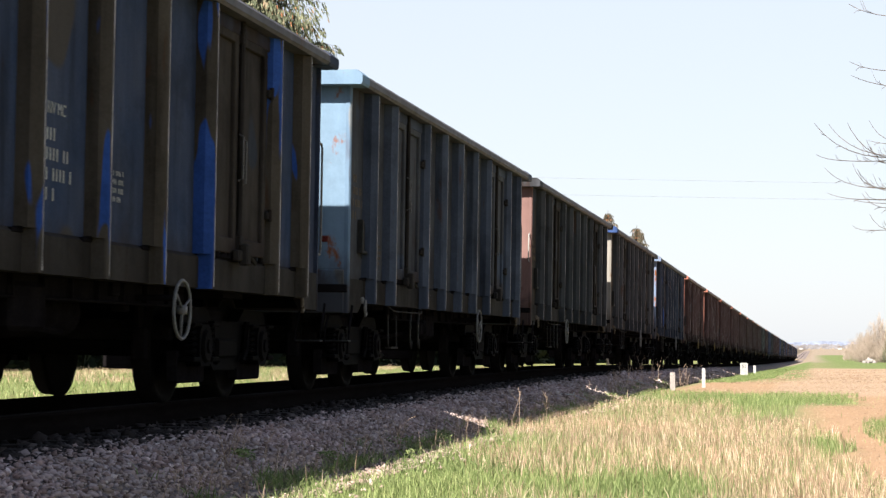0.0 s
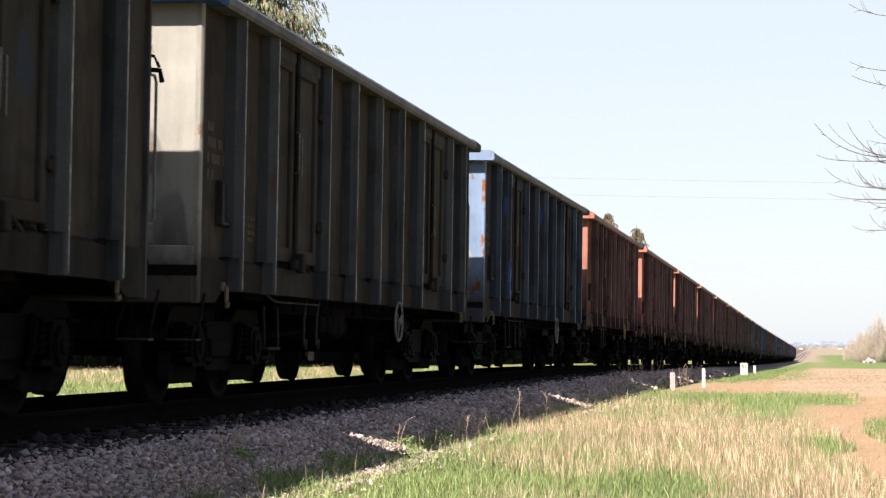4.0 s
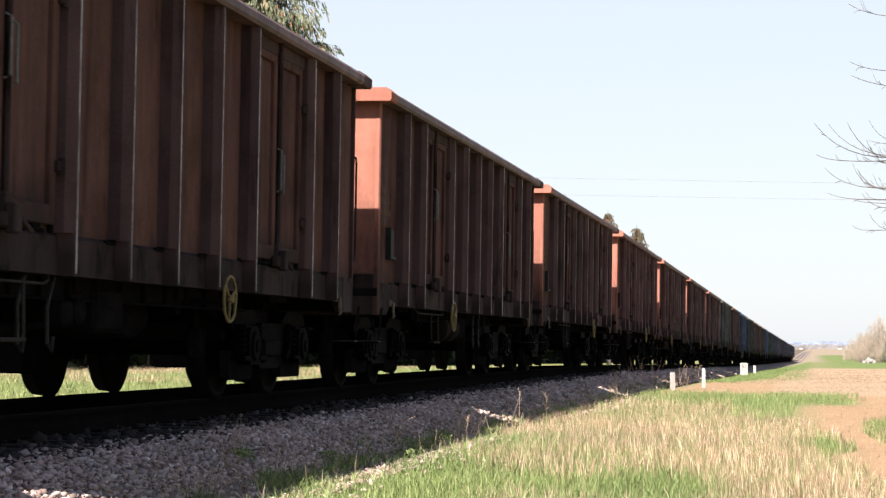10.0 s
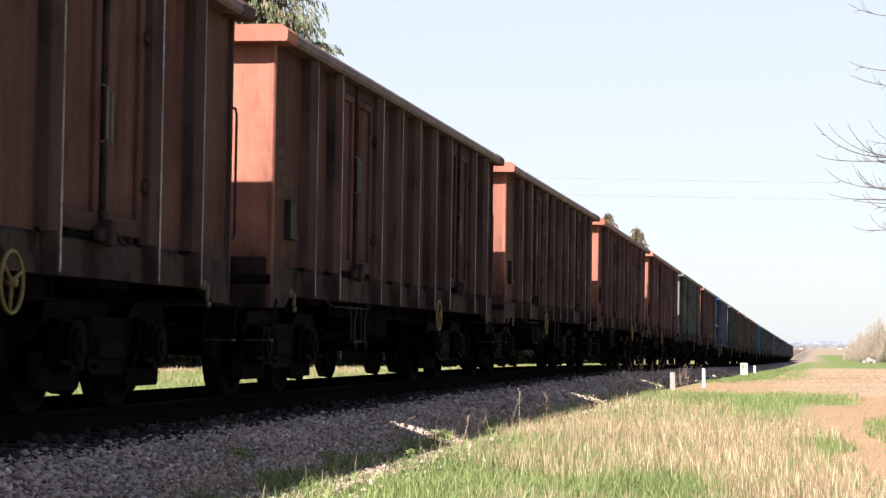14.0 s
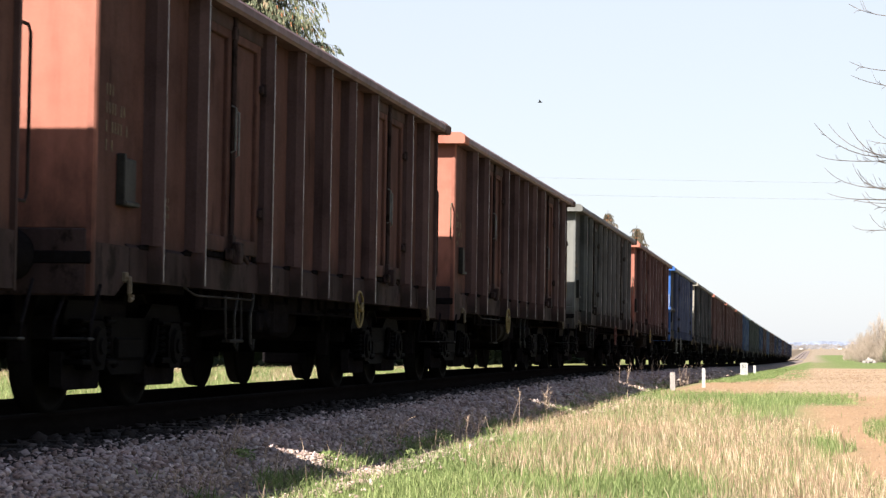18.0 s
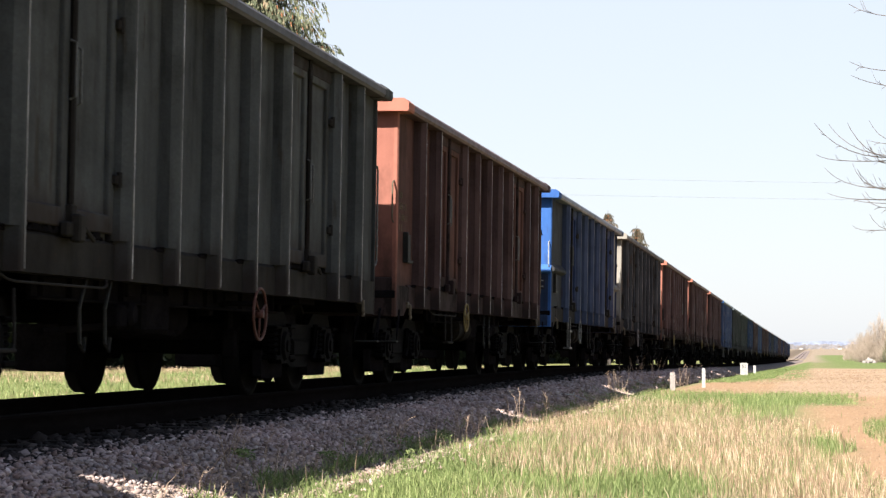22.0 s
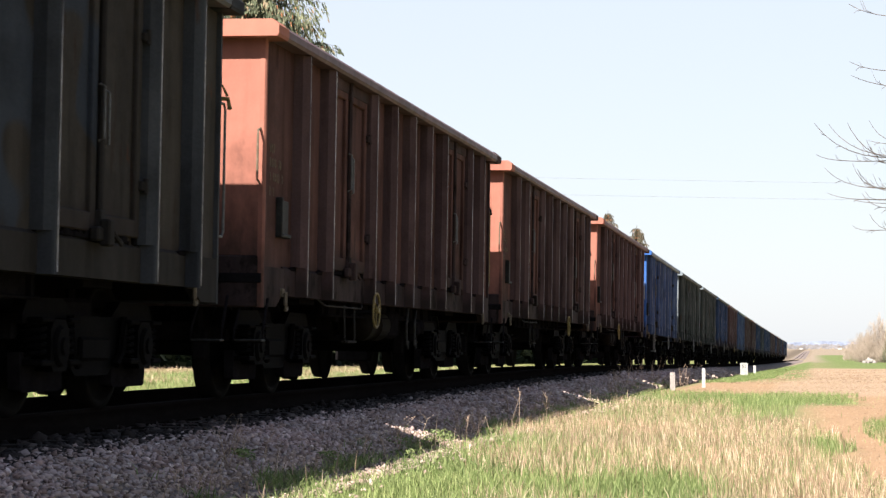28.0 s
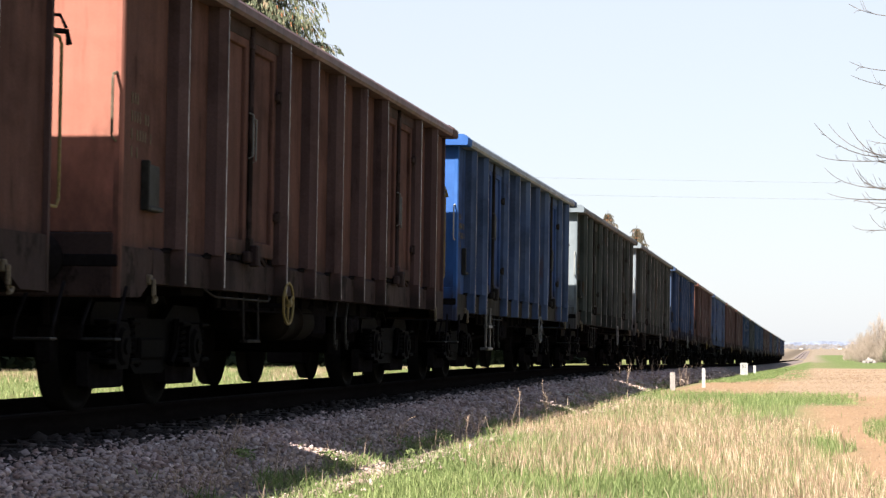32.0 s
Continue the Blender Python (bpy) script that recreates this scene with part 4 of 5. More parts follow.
def wagon(k):
    colour = COLOURS.get(k, "brown")
    wall, rib = SHADED_WALL_PAINT[colour], SHADED_RIB_PAINT[colour]
    end = SUNLIT_END_PAINT[{"brown": "dulled_brown", "blue": "dulled_blue", "navy": "dulled_blue"}.get(colour, colour) if k > 21 else "chalk" if k in (2, 15) else colour]
    old, near = colour not in ("brown", "navy"), k < 25
    paint = rib if colour != "patched" else wall
    leaf_paint = SHADED_WALL_PAINT["dark_grey"] if colour == "patched" else wall
    ob = tagged(new("goods_wagon"), STYLE[colour], "wagon", "wagons of the goods train")
    M = MESH
    turn = pose(0, LENGTH, 0, 0, 0, 180)
    turn_box = pose(0, BODY, 0, 0, 0, 180)
    back = lambda m: turn @ m
    back_box = lambda m: turn_box @ m
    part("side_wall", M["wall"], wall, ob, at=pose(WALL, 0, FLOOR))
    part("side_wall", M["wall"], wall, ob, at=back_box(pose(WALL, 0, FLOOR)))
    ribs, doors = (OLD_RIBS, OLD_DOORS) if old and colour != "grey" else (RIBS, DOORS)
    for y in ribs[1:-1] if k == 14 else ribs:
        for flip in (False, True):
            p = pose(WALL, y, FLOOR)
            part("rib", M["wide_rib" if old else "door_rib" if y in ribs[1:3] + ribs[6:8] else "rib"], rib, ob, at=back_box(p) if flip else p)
    for x in (False, True):
        f = back if x else (lambda m: m)
        g = back_box if x else (lambda m: m)
        part("top_rim", M["rim_side"], RIM_PAINT["brown" if colour == "brown" else "blue" if "blue" in colour else "grey"], ob, at=f(pose(0, 0, 0)))
        # Front ends take the lighter sunlit tone, rear ends the shaded rib tone.
        part("end_rim", M["rim_end"], (SHADED_WALL_PAINT["blue"] if k == 2 else SHADED_WALL_PAINT["slate"] if k == 1 else end) if not x else paint, ob, at=f(pose(0, 0, 0)))
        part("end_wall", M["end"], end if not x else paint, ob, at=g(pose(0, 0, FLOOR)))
        # Brown wagons: the dark sill tone paints the shade low on the end.
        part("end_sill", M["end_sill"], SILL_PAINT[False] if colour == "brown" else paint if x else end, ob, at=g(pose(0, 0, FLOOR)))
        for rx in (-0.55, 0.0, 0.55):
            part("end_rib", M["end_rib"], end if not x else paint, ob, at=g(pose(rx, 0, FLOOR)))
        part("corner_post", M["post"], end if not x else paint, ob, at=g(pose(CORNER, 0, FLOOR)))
        part("corner_post", M["post_left"], end if not x else paint, ob, at=g(pose(-CORNER, 0, FLOOR)))
        part("corner_plate", M["plate_side"], wall, ob, at=g(pose(CORNER, 0, FLOOR)))
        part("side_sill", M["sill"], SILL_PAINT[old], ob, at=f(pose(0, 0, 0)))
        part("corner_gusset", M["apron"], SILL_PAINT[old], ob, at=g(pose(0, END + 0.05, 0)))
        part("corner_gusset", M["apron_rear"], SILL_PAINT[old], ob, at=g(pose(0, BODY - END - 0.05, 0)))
        for s in (-0.875, 0.875):
            part("buffer", M["buffer"], None, ob, at=f(pose(s, 0, 1.03)))
        part("coupling", M["hook"], None, ob, at=f(pose(0, 0, 0.98)))
    part("floor", M["floor"], None, ob)
    part("under_beam", M["beam"], None, ob)
    for x in (-0.16, 0.16):
        part("centre_sill", M["centre_sill"], None, ob, at=pose(x, 0, 0))
    for name, y in (("headstock", 0), ("headstock", LENGTH - 0.3), ("bolster", 2.4), ("bolster", LENGTH - 2.4), ("crossbeam", 5.2), ("crossbeam", 7.5)):
        part(name, M[name], None, ob, at=pose(0, y, 0))
    for y in (1.93, LENGTH - 1.93):
        bogie(ob, y, near)
    for a, b in doors:
        leaf = (b - a - 0.30) / 2
        for i in (0, 1):
            y = a + 0.12 + i * (leaf + 0.06)
            d = part("door_leaf", M["leaf"], leaf_paint, ob, at=pose(WALL + 0.002, y, FLOOR + 0.18))
            if near:
                for z in (0.35, 1.35):
                    part("hinge", M["hinge"], SILL_PAINT[old], d, at=pose(0.03, 0.0 if i == 0 else leaf, z))
                if i == 0:
                    bar = part("locking_bar", M["bar"], SILL_PAINT[old], d, at=pose(0.01, leaf + 0.03, 0.02))
        part("door_header", M["header"], paint, ob, at=pose(WALL + 0.002, a + 0.07, TOP - 0.24))
        if near:
            part("lever", M["lever"], STEEL if colour == "brown" else BARE, ob, at=pose(WALL + 0.01, a + 0.15 + leaf, 1.95 if a < 5 else 1.75))
            part("coal_dust", M["dust"], None, ob, "spilled coal dust on the sill", pose(WALL + 0.012, a + 0.15 + leaf, 1.142))["kind"] = "stuff"
            part("latch", M["latch"], SILL_PAINT[old], ob, at=pose(WALL + 0.05, a + 0.15 + leaf, 1.16))
    swap = k in TURNED
    brake = 4.38 if swap else 7.85
    if old:
        brake = 4.02 if swap else 7.95
    brake = {-1: 8.12, 1: 4.42, 2: 7.52, 12: 7.68, 17: 8.06}.get(k, brake)
    part("brake_gear", M["brake_box"], None, ob, at=pose(0, 6.9 if swap else 5.9, 0))
    part("air_tank", M["tank"], TANK if swap else None, ob, at=pose(0.30 if swap else 0.0, 5.85 if swap else 6.9, 0))
    part("hand_wheel", M["small_wheel" if colour == "brown" else "hand_wheel"], YELLOW if colour == "brown" else DULL_RED if k == 12 else STEEL, ob, at=pose(1.50, brake, 0.72 if old else 0.82))
    part("brake_valve", M["valve"], None, ob, at=pose(0, 8.02 if swap else 4.86, 0.68))
    if near:
        for y in (-0.95, -0.45):
            part("pull_rod", M["pull_rod"], None, ob, at=pose(0, (8.02 if swap else 4.86) + y, 0.68))
    part("wheel_shaft", M["shaft"], None, ob, at=pose(1.50, brake, 0.80))
    part("sill_pipe", M["truss"], SILL_PAINT[True], ob)
    if near:
        if k in (14, 19):
            part("side_ladder", M["ladder"], BARE, ob, at=pose(0, 2.24, 0))
        elif old:
            part("hanging_step", M["step"], SILL_PAINT[True], ob, at=pose(0.02, 1.86, -0.06))
        else:
            part("hanging_step", M["step"], SILL_PAINT[True], ob, at=pose(0, 3.15, 0))
        for y in (END, BODY - END + 0.1):
            part("tread", M["tread"], None, part("end_step", M["end_step"], GRIME_SHADE, ob, at=pose(0, y, 0)))
        part("grab_rail", M["rear_grab"], BARE if colour != "brown" else YELLOW if k > 10 else SILL_PAINT[False], ob, at=pose(1.37, BODY - END, 1.30))
        if colour == "brown" and k > 10 or k in (1, 14, 15, 19, 20, 21):
            part("grab_rail", M["short_grab"], HOOK if colour == "brown" else PALE, ob, at=pose(1.36, END, 1.80))
            part("lamp_bracket", M["bracket"], GRIME_SHADE if k % 3 else YELLOW, ob, at=pose(1.25, BODY - END, 2.38))
        part("tow_hook", M["tow"], HOOK if k != 0 else STEEL, ob, at=pose(-0.02, 0.74, 0))
        part("tow_hook", M["tow"], HOOK, ob, at=pose(-0.02, 12.04, 0))
        part("label_holder", M["holder"], TREAD, ob, at=pose(WALL, 0.66, 1.40))
        part("stencil_lettering", M["marks"], FADED, ob, "faded stencilled wagon markings", pose(WALL + 0.001, 0.40, 1.72))["kind"] = "stuff"
        part("stencil_lettering", M["small_marks"], FADED, ob, "faded stencilled wagon markings", pose(WALL + 0.001, 1.62, 1.30))["kind"] = "stuff"
        for y in (ribs[0], ribs[1], *ribs[3:6], ribs[8]):
            part("lashing_pocket", M["pocket"], None, ob, at=pose(1.40, y, 1.075))
        if k in (0, 3, 12):
            part("reflector", M["reflector"], None, ob, at=pose(1.16, END, 1.38 if k == 12 else 1.50))
    if k == 14:
        for y, z in ((4.35, 1.42), (5.55, 1.30), (6.75, 1.95)):
            part("stencil_lettering", M["small_marks"], FADED, ob, "faded stencilled wagon markings", pose(WALL + 0.001, y, z))["kind"] = "stuff"
        # Plate below the ledge: dirt and shade both put into its dark blue.
        part("lower_panel", M["lower"], SHADED_WALL_PAINT["navy"], ob, "lower end panel, dirt and ledge shade painted dark blue")
        part("bay_panel", M["rear_bay"], SUNLIT_END_PAINT["grey"], ob, "pale last bay of the side", pose(WALL + 0.002, 11.02, FLOOR + 0.14))
        part("side_ledge", M["rear_ledge"], SUNLIT_END_PAINT["grey"], ob, "sloping steel ledge along the last bay")
        part("bay_panel", M["bay"], SHADED_RIB_PAINT["dark_grey"], ob, "dark grey first bay of the side", pose(WALL + 0.002, 0.26, FLOOR + 0.14))
        part("end_ledge", M["ledge"], end, ob, "sloping steel ledge across the end")
        part("side_ledge", M["side_ledge"], SHADED_RIB_PAINT["dark_grey"], ob, "sloping steel ledge along the first bay")
        part("notice_plate", M["plate"], SHADED_WALL_PAINT["navy"], ob, "small dark notice plate with pale lines", pose(1.10, END, 1.42))
        part("notice_lines", M["lines"], PALE, ob, "unreadable pale lines of writing", pose(1.10, END - 0.022, 1.42))["kind"] = "stuff"
    if k == 3:
        part("stencil_lettering", M["word"], STEEL, ob, "faded word of unreadable letters", pose(WALL + 0.001, 8.30, 2.40))["kind"] = "stuff"
    if k == -1:
        words = bpy.data.curves.new("lettering", "FONT")
        words.body, words.size, words.extrude = "RIV MC", 0.105, 0.0015
        words.materials.append(PALE)
        sign = new("lettering", words)
        sign.parent = ob
        sign.matrix_basis = pose(WALL + 0.002, 5.66, 1.85, 90, 0, 90)
        part("stencil_lettering", M["marks"], PALE, ob, "white stencilled wagon markings", pose(WALL + 0.001, 5.66, 1.33))["kind"] = "stuff"
        part("stencil_lettering", M["small_marks"], PALE, ob, "white stencilled load table", pose(WALL + 0.001, 6.93, 1.40))["kind"] = "stuff"
    return ob


MESH["ledge"] = Shape().prism([(END + 0.01, 1.86), (END - 0.10, 1.77), (END - 0.10, 1.72), (END + 0.01, 1.69)], "x", -1.40, 1.40).mesh("end_ledge", material=GRIME_SHADE)
MESH["side_ledge"] = Shape().prism([(1.36, 1.90), (1.455, 1.79), (1.455, 1.75), (1.36, 1.70)], "y", END, 1.99).mesh("side_ledge", material=GRIME_SHADE)
MESH["lower"] = Shape().box(-1.35, 1.35, END - 0.018, END - 0.006, 0.80, 1.69, 0.004).mesh("lower_panel", material=GRIME_SHADE)
MESH["rear_bay"] = Shape().box(0, 0.004, 0, 1.64, 0, 1.84, 0.001).mesh("bay_panel", material=GRIME_SHADE)
MESH["rear_ledge"] = Shape().prism([(1.36, 1.90), (1.455, 1.79), (1.455, 1.75), (1.36, 1.70)], "y", 11.0, BODY - END).mesh("side_ledge", material=GRIME_SHADE)
MESH["bay"] = Shape().box(0, 0.004, 0, 1.68, 0, 1.84, 0.001).mesh("bay_panel", material=GRIME_SHADE)
lines = Shape()
for i in range(4):
    lines.box(-0.17, 0.17 - 0.05 * (i % 2), -0.003, 0.0, 0.045 + 0.05 * i, 0.062 + 0.05 * i, 0.001)
MESH["lines"] = lines.mesh("notice_lines", material=PALE)
MESH["plate"] = Shape().box(-0.2, 0.2, -0.02, 0.0, 0.0, 0.26, 0.006).mesh("notice_plate", material=PALE)
# left-hand and rear versions of the corner pieces
MESH["post_left"] = Shape().prism([(0.05, END - 0.004), (0.012, END - 0.004), (0.0, END + 0.012), (0.0, END + 0.05), (0.05, END + 0.05)], "z", -0.22, TOP - FLOOR - 0.12).mesh("corner_post", material=GRIME_SHADE)
MESH["apron_rear"] = Shape().prism([(0.0, 0.79), (-0.42, 0.79), (-0.68, 0.91), (-0.85, 0.92), (-0.85, 1.12), (0.0, 1.12)], "x", 1.33, CORNER - 0.003).mesh("corner_gusset", material=GRIME_SHADE)

for k in range(-1, LAST + 1):
    wagons.append((k, wagon(k)))


# ---- grass and weeds ----
def blades(seed, spots, height, width, lean, mat, name):
    """Bent grass blades: a strip of two quads each, from the ground up."""
    rng = np.random.default_rng(seed)
    n = len(spots)
    base = np.array([(x, y, ground_z(x, y) - 0.01) for x, y in spots])
    h = rng.uniform(*height, n) * (0.75 + 0.5 * rng.random(n))
    w = rng.uniform(*width, n)
    a, b, k = rng.uniform(0, 6.283, n), rng.uniform(0, 6.283, n), rng.uniform(*lean, n)
    side = np.stack([np.cos(a), np.sin(a), np.zeros(n)], 1) * w[:, None] / 2
    over = np.stack([np.cos(b), np.sin(b), np.zeros(n)], 1) * (h * k)[:, None]
    up = np.array((0, 0, 1.0)) * h[:, None]
    mid, tip = base + up * 0.55 + over * 0.35, base + up * (1 - 0.35 * k[:, None]) + over
    vs = np.stack([base - side, base + side, mid + side * 0.85, mid - side * 0.85, tip + side * 0.15, tip - side * 0.15], 1).reshape(-1, 3)
    o = np.arange(n)[:, None] * 6
    fs = np.concatenate([o + (0, 1, 2, 3), o + (3, 2, 4, 5)])
    return new(name, big_mesh(name, vs, fs, mat))


def meadow():
    rng = random.Random(11)
    green, straw = [], []

    def bare(x, y):
        edge = 6.2 - 0.15 * step(15, 23, y) - 1.1 * step(23, 34, y) + 0.35 * noise.noise((0.5 * y, 4, 1))
        for cx, cy, rx, ry in ((6.75, 25.5, 0.34, 3.8), (6.3, 15.0, 0.15, 1.0)):
            if ((x - cx) / rx) ** 2 + ((y - cy) / ry) ** 2 < 1:
                return False
        if y < 45 and max(edge, (6.55 + 0.5 * noise.noise((0.9 * y, 7 * x, 2))) * step(34, 38, y), 5.6 * step(28, 30, y)) < x < 8.4:
            return True
        return x > 4.2 + 0.4 * noise.noise((0.2 * y, 1, 1)) and y > 44.2

    def edge_dry(y):
        return 5.1 + 0.4 * noise.noise((0.5 * y, 4, 1)) - 0.6 * step(30, 36, y)

    for y0, y1, many, few in ((9, 17, 52000, 52000), (17, 28, 52000, 52000), (28, 45, 46000, 29000)):
        for lot, count in ((green, many), (straw, few)):
            for _ in range(count):
                x, y = rng.uniform(2.45, 6.2 + 0.05 * y1), rng.uniform(y0, y1)
                if bare(x, y) and (lot is straw or rng.random() < 0.992):
                    continue
                edge = 2.56 + 0.09 * math.exp(-((y - 16) / 1.4) ** 2) + 0.2 * noise.noise((0.8 * y, 2, 0))
                if x < edge + rng.random() * 0.25:
                    continue
                lush = math.exp(-((x - 5.95) / 0.18) ** 2 - ((y - 20.2) / 2.2) ** 2) + math.exp(-((x - 6.75) / 0.4) ** 2 - ((y - 25.5) / 4) ** 2) + math.exp(-((x - 4.7) / 0.35) ** 2 - ((y - 15.4) / 1.2) ** 2) + 0.6 * math.exp(-((x - 3.6) / 0.5) ** 2 - ((y - 15.5) / 1.5) ** 2)
                lush += 0.45 * (1 - step(14.6, 16.4, y)) * (1 - step(5.0, 5.4, x)) + 0.5 * (1 - step(2.9, 3.5, x)) * (1 - step(17, 21, y))
                if y > 28 and x > edge_dry(y) and (lot is straw or rng.random() < 0.35):
                    continue
                dry = -1.1 * lush + 0.75 * noise.noise((x * 1.1, y * 0.45, 3)) + 0.80 * max(step(2.8, 3.9, x) * step(12, 16, y + 2 * x - 6), step(19, 24, y)) - 0.38 - 0.8 * step(36, 38, y)
                if lot is straw and rng.random() > 0.47 + dry * 0.9:
                    continue
                if lot is green and rng.random() < 0.10 + dry * 0.62:
                    continue
                lot.append((x, y))
    tagged(blades(1, green, (0.04, 0.14), (0.003, 0.008), (0.1, 0.6), GREEN, "grass"), "fresh green spring grass beside the track", "grass", kind="stuff")
    tagged(blades(2, straw, (0.05, 0.19), (0.0015, 0.0048), (0.02, 0.42), STRAW, "dry_grass"), "dry straw-coloured grass left from last year", "grass", kind="stuff")
    foot = []
    while len(foot) < 7000:
        y = 12 + 40 * rng.random() ** 1.3
        x = rng.gauss(2.50, 0.13)
        if x < 2.7 and noise.noise((0.9 * y, 5 * x, 9)) > rng.uniform(0.0, 0.5):
            foot.append((x, y))
    tagged(blades(6, foot, (0.06, 0.15), (0.004, 0.010), (0.2, 0.9), GREEN, "foot_grass"), "tufts of green grass at the foot of the ballast", "grass", kind="stuff")
    verge = []
    for _ in range(30000):
        y = rng.uniform(63, 170)
        x = rng.uniform(2.5, 3.5 + 1.0 * step(64, 80, y) + 0.6 * noise.noise((0.2 * y, 1, 1)))
        verge.append((x, y))
    tagged(blades(3, verge, (0.04, 0.10), (0.008, 0.016), (0.2, 0.9), GREEN, "verge_grass"), "green verge grass along the ballast", "grass", kind="stuff")
    far, dry = [], []
    for _ in range(70000):
        y = 12 + 105 * rng.random() ** 1.2
        x = -2.9 - 23 * rng.random() ** 1.1
        (dry if 1.2 * noise.noise((x * 0.35, y * 0.09, 5)) - 0.45 + 0.75 * step(45, 62, y) + rng.uniform(-0.3, 0.3) > 0.36 else far).append((x, y))
    tagged(blades(4, far, (0.08, 0.24), (0.006, 0.016), (0.2, 0.9), GREEN, "meadow_grass"), "bright green meadow grass beyond the track", "grass", kind="stuff")
    tagged(blades(5, dry, (0.10, 0.30), (0.005, 0.012), (0.2, 0.9), STRAW, "meadow_straw"), "dry straw stalks in the meadow beyond the track", "grass", kind="stuff")


meadow()


def weed(x, y, height, stems, seed):
    """A dead weed: thin stems that fork towards the top."""
    rng = random.Random(seed)
    s = Shape()
    for _ in range(stems):
        a, tilt = rng.uniform(0, math.tau), rng.uniform(0.03, 0.42)
        h = height * rng.uniform(0.55, 1.05)
        d = Vector((math.cos(a) * tilt, math.sin(a) * tilt, 1))
        p0 = Vector((rng.uniform(-0.12, 0.12), rng.uniform(-0.25, 0.25), -0.02))
        p1, p2 = p0 + d * h * 0.5, p0 + d * h + Vector((rng.uniform(-0.05, 0.05), 0, 0))
        s.rod([p0, p1, p2], 0.0042, 4, 0.0016)
        for _ in range(3):
            q = p1.lerp(p2, rng.random())
            s.rod([q, q + Vector((rng.uniform(-0.1, 0.1), rng.uniform(-0.1, 0.1), rng.uniform(0.02, 0.12)))], 0.0018, 3, 0.0009)
    ob = tagged(new("dead_weed", s.mesh("dead_weed", material=WEED)), "brown dead weed with forked bare stems on the ballast edge", "weed", kind="stuff")
    ob.matrix_basis = pose(x, y, ground_z(x, y) + 0.02)


WEEDS = ((2.30, 12.4, 0.20, 5), (2.13, 14.0, 0.26, 9), (2.05, 14.6, 0.15, 6), (2.28, 18.7, 0.24, 7), (2.34, 19.6, 0.26, 4), (2.42, 21.7, 0.26, 9), (2.40, 22.4, 0.20, 8), (2.38, 26.0, 0.34, 9), (2.50, 26.6, 0.22, 8),
         (2.46, 28.0, 0.24, 7), (2.32, 39.5, 0.42, 12), (2.36, 40.5, 0.34, 10), (2.20, 50, 0.62, 10), (2.22, 51.5, 0.5, 8), (2.62, 54, 0.50, 12), (2.55, 57, 0.42, 12), (2.5, 61, 0.45, 12), (2.26, 13.5, 0.27, 6), (2.33, 12.15, 0.20, 3), (2.40, 12.9, 0.12, 6), (2.37, 18.1, 0.26, 3), (2.53, 21.0, 0.25, 6), (2.62, 21.6, 0.22, 4), (2.65, 24.0, 0.42, 3), (2.47, 27.5, 0.36, 10), (2.36, 29.6, 0.34, 8), (2.28, 17.2, 0.16, 4), (2.36, 14.5, 0.16, 4), (2.16, 43.5, 0.5, 9), (2.2, 46.5, 0.55, 8), (2.35, 67, 0.6, 9))
for i, (x, y, h, n) in enumerate(WEEDS):
    weed(x, y, h * 1.1, max(2, n // 2), i)


def stalks():
    """Single dead stalks standing thinly along the foot of the ballast."""
    rng = random.Random(77)
    spots = []
    while len(spots) < 620:
        y = 11.5 + 55 * rng.random() ** 1.2
        x = rng.gauss(2.50, 0.14) - 0.1 * (y > 38)
        if noise.noise((1.3 * y, 2.0, 8)) > rng.uniform(-0.35, 0.35):
            spots.append((x, y))
    tagged(blades(9, spots, (0.08, 0.26), (0.004, 0.008), (0.03, 0.6), WEED, "dead_stalks"), "pinkish dead stalks along the foot of the ballast", "weed", kind="stuff")


stalks()


# Pale forked shape standing in for a sun patch between the wagons.
def stick(x, y, turn, length):
    s = Shape().rod([(-length / 2, 0, 0.02), (0, 0.04, 0.07), (length / 2, 0, 0.03)], 0.014, 6, 0.008)
    s.rod([(0, 0.04, 0.07), (length * 0.2, 0.16, 0.12), (length * 0.3, 0.2, 0.10)], 0.009, 5, 0.004)
    ob = tagged(new("stick", s.mesh("stick", material=WHITEWASH)), "pale forked strip on the ballast edge in place of a sunlit patch", "stick")
    ob.matrix_basis = pose(x, y, ground_z(x, y) + 0.04, 0, 12, turn)


stick(2.22, 45.5, 25, 0.8)
stick(2.30, 33.0, 40, 0.5)


def leafy(x, y, size, seed):
    """A low rosette of broad green leaves."""
    rng = random.Random(seed)
    vs, fs = [], []
    for _ in range(150):
        a, r, z = rng.uniform(0, math.tau), rng.uniform(0, size), rng.uniform(0.0, size * 0.7)
        c = Vector((r * math.cos(a), r * math.sin(a) * 1.6, z))
        u = Vector((rng.uniform(-1, 1), rng.uniform(-1, 1), rng.uniform(-0.2, 0.8))).normalized() * rng.uniform(0.012, 0.030)
        v = u.cross(Vector((rng.uniform(-1, 1), rng.uniform(-1, 1), rng.uniform(-1, 1)))).normalized() * rng.uniform(0.003, 0.008)
        o = len(vs)
        vs += [c - u, c + v, c + u, c - v]
        fs.append((o, o + 1, o + 2, o + 3))
    ob = tagged(new("leafy_weed", big_mesh("leafy_weed", vs, fs, GREEN)), "low leafy green weed on the edge of the ballast", "weed", kind="stuff")
    ob.matrix_basis = pose(x, y, ground_z(x, y) + 0.02)


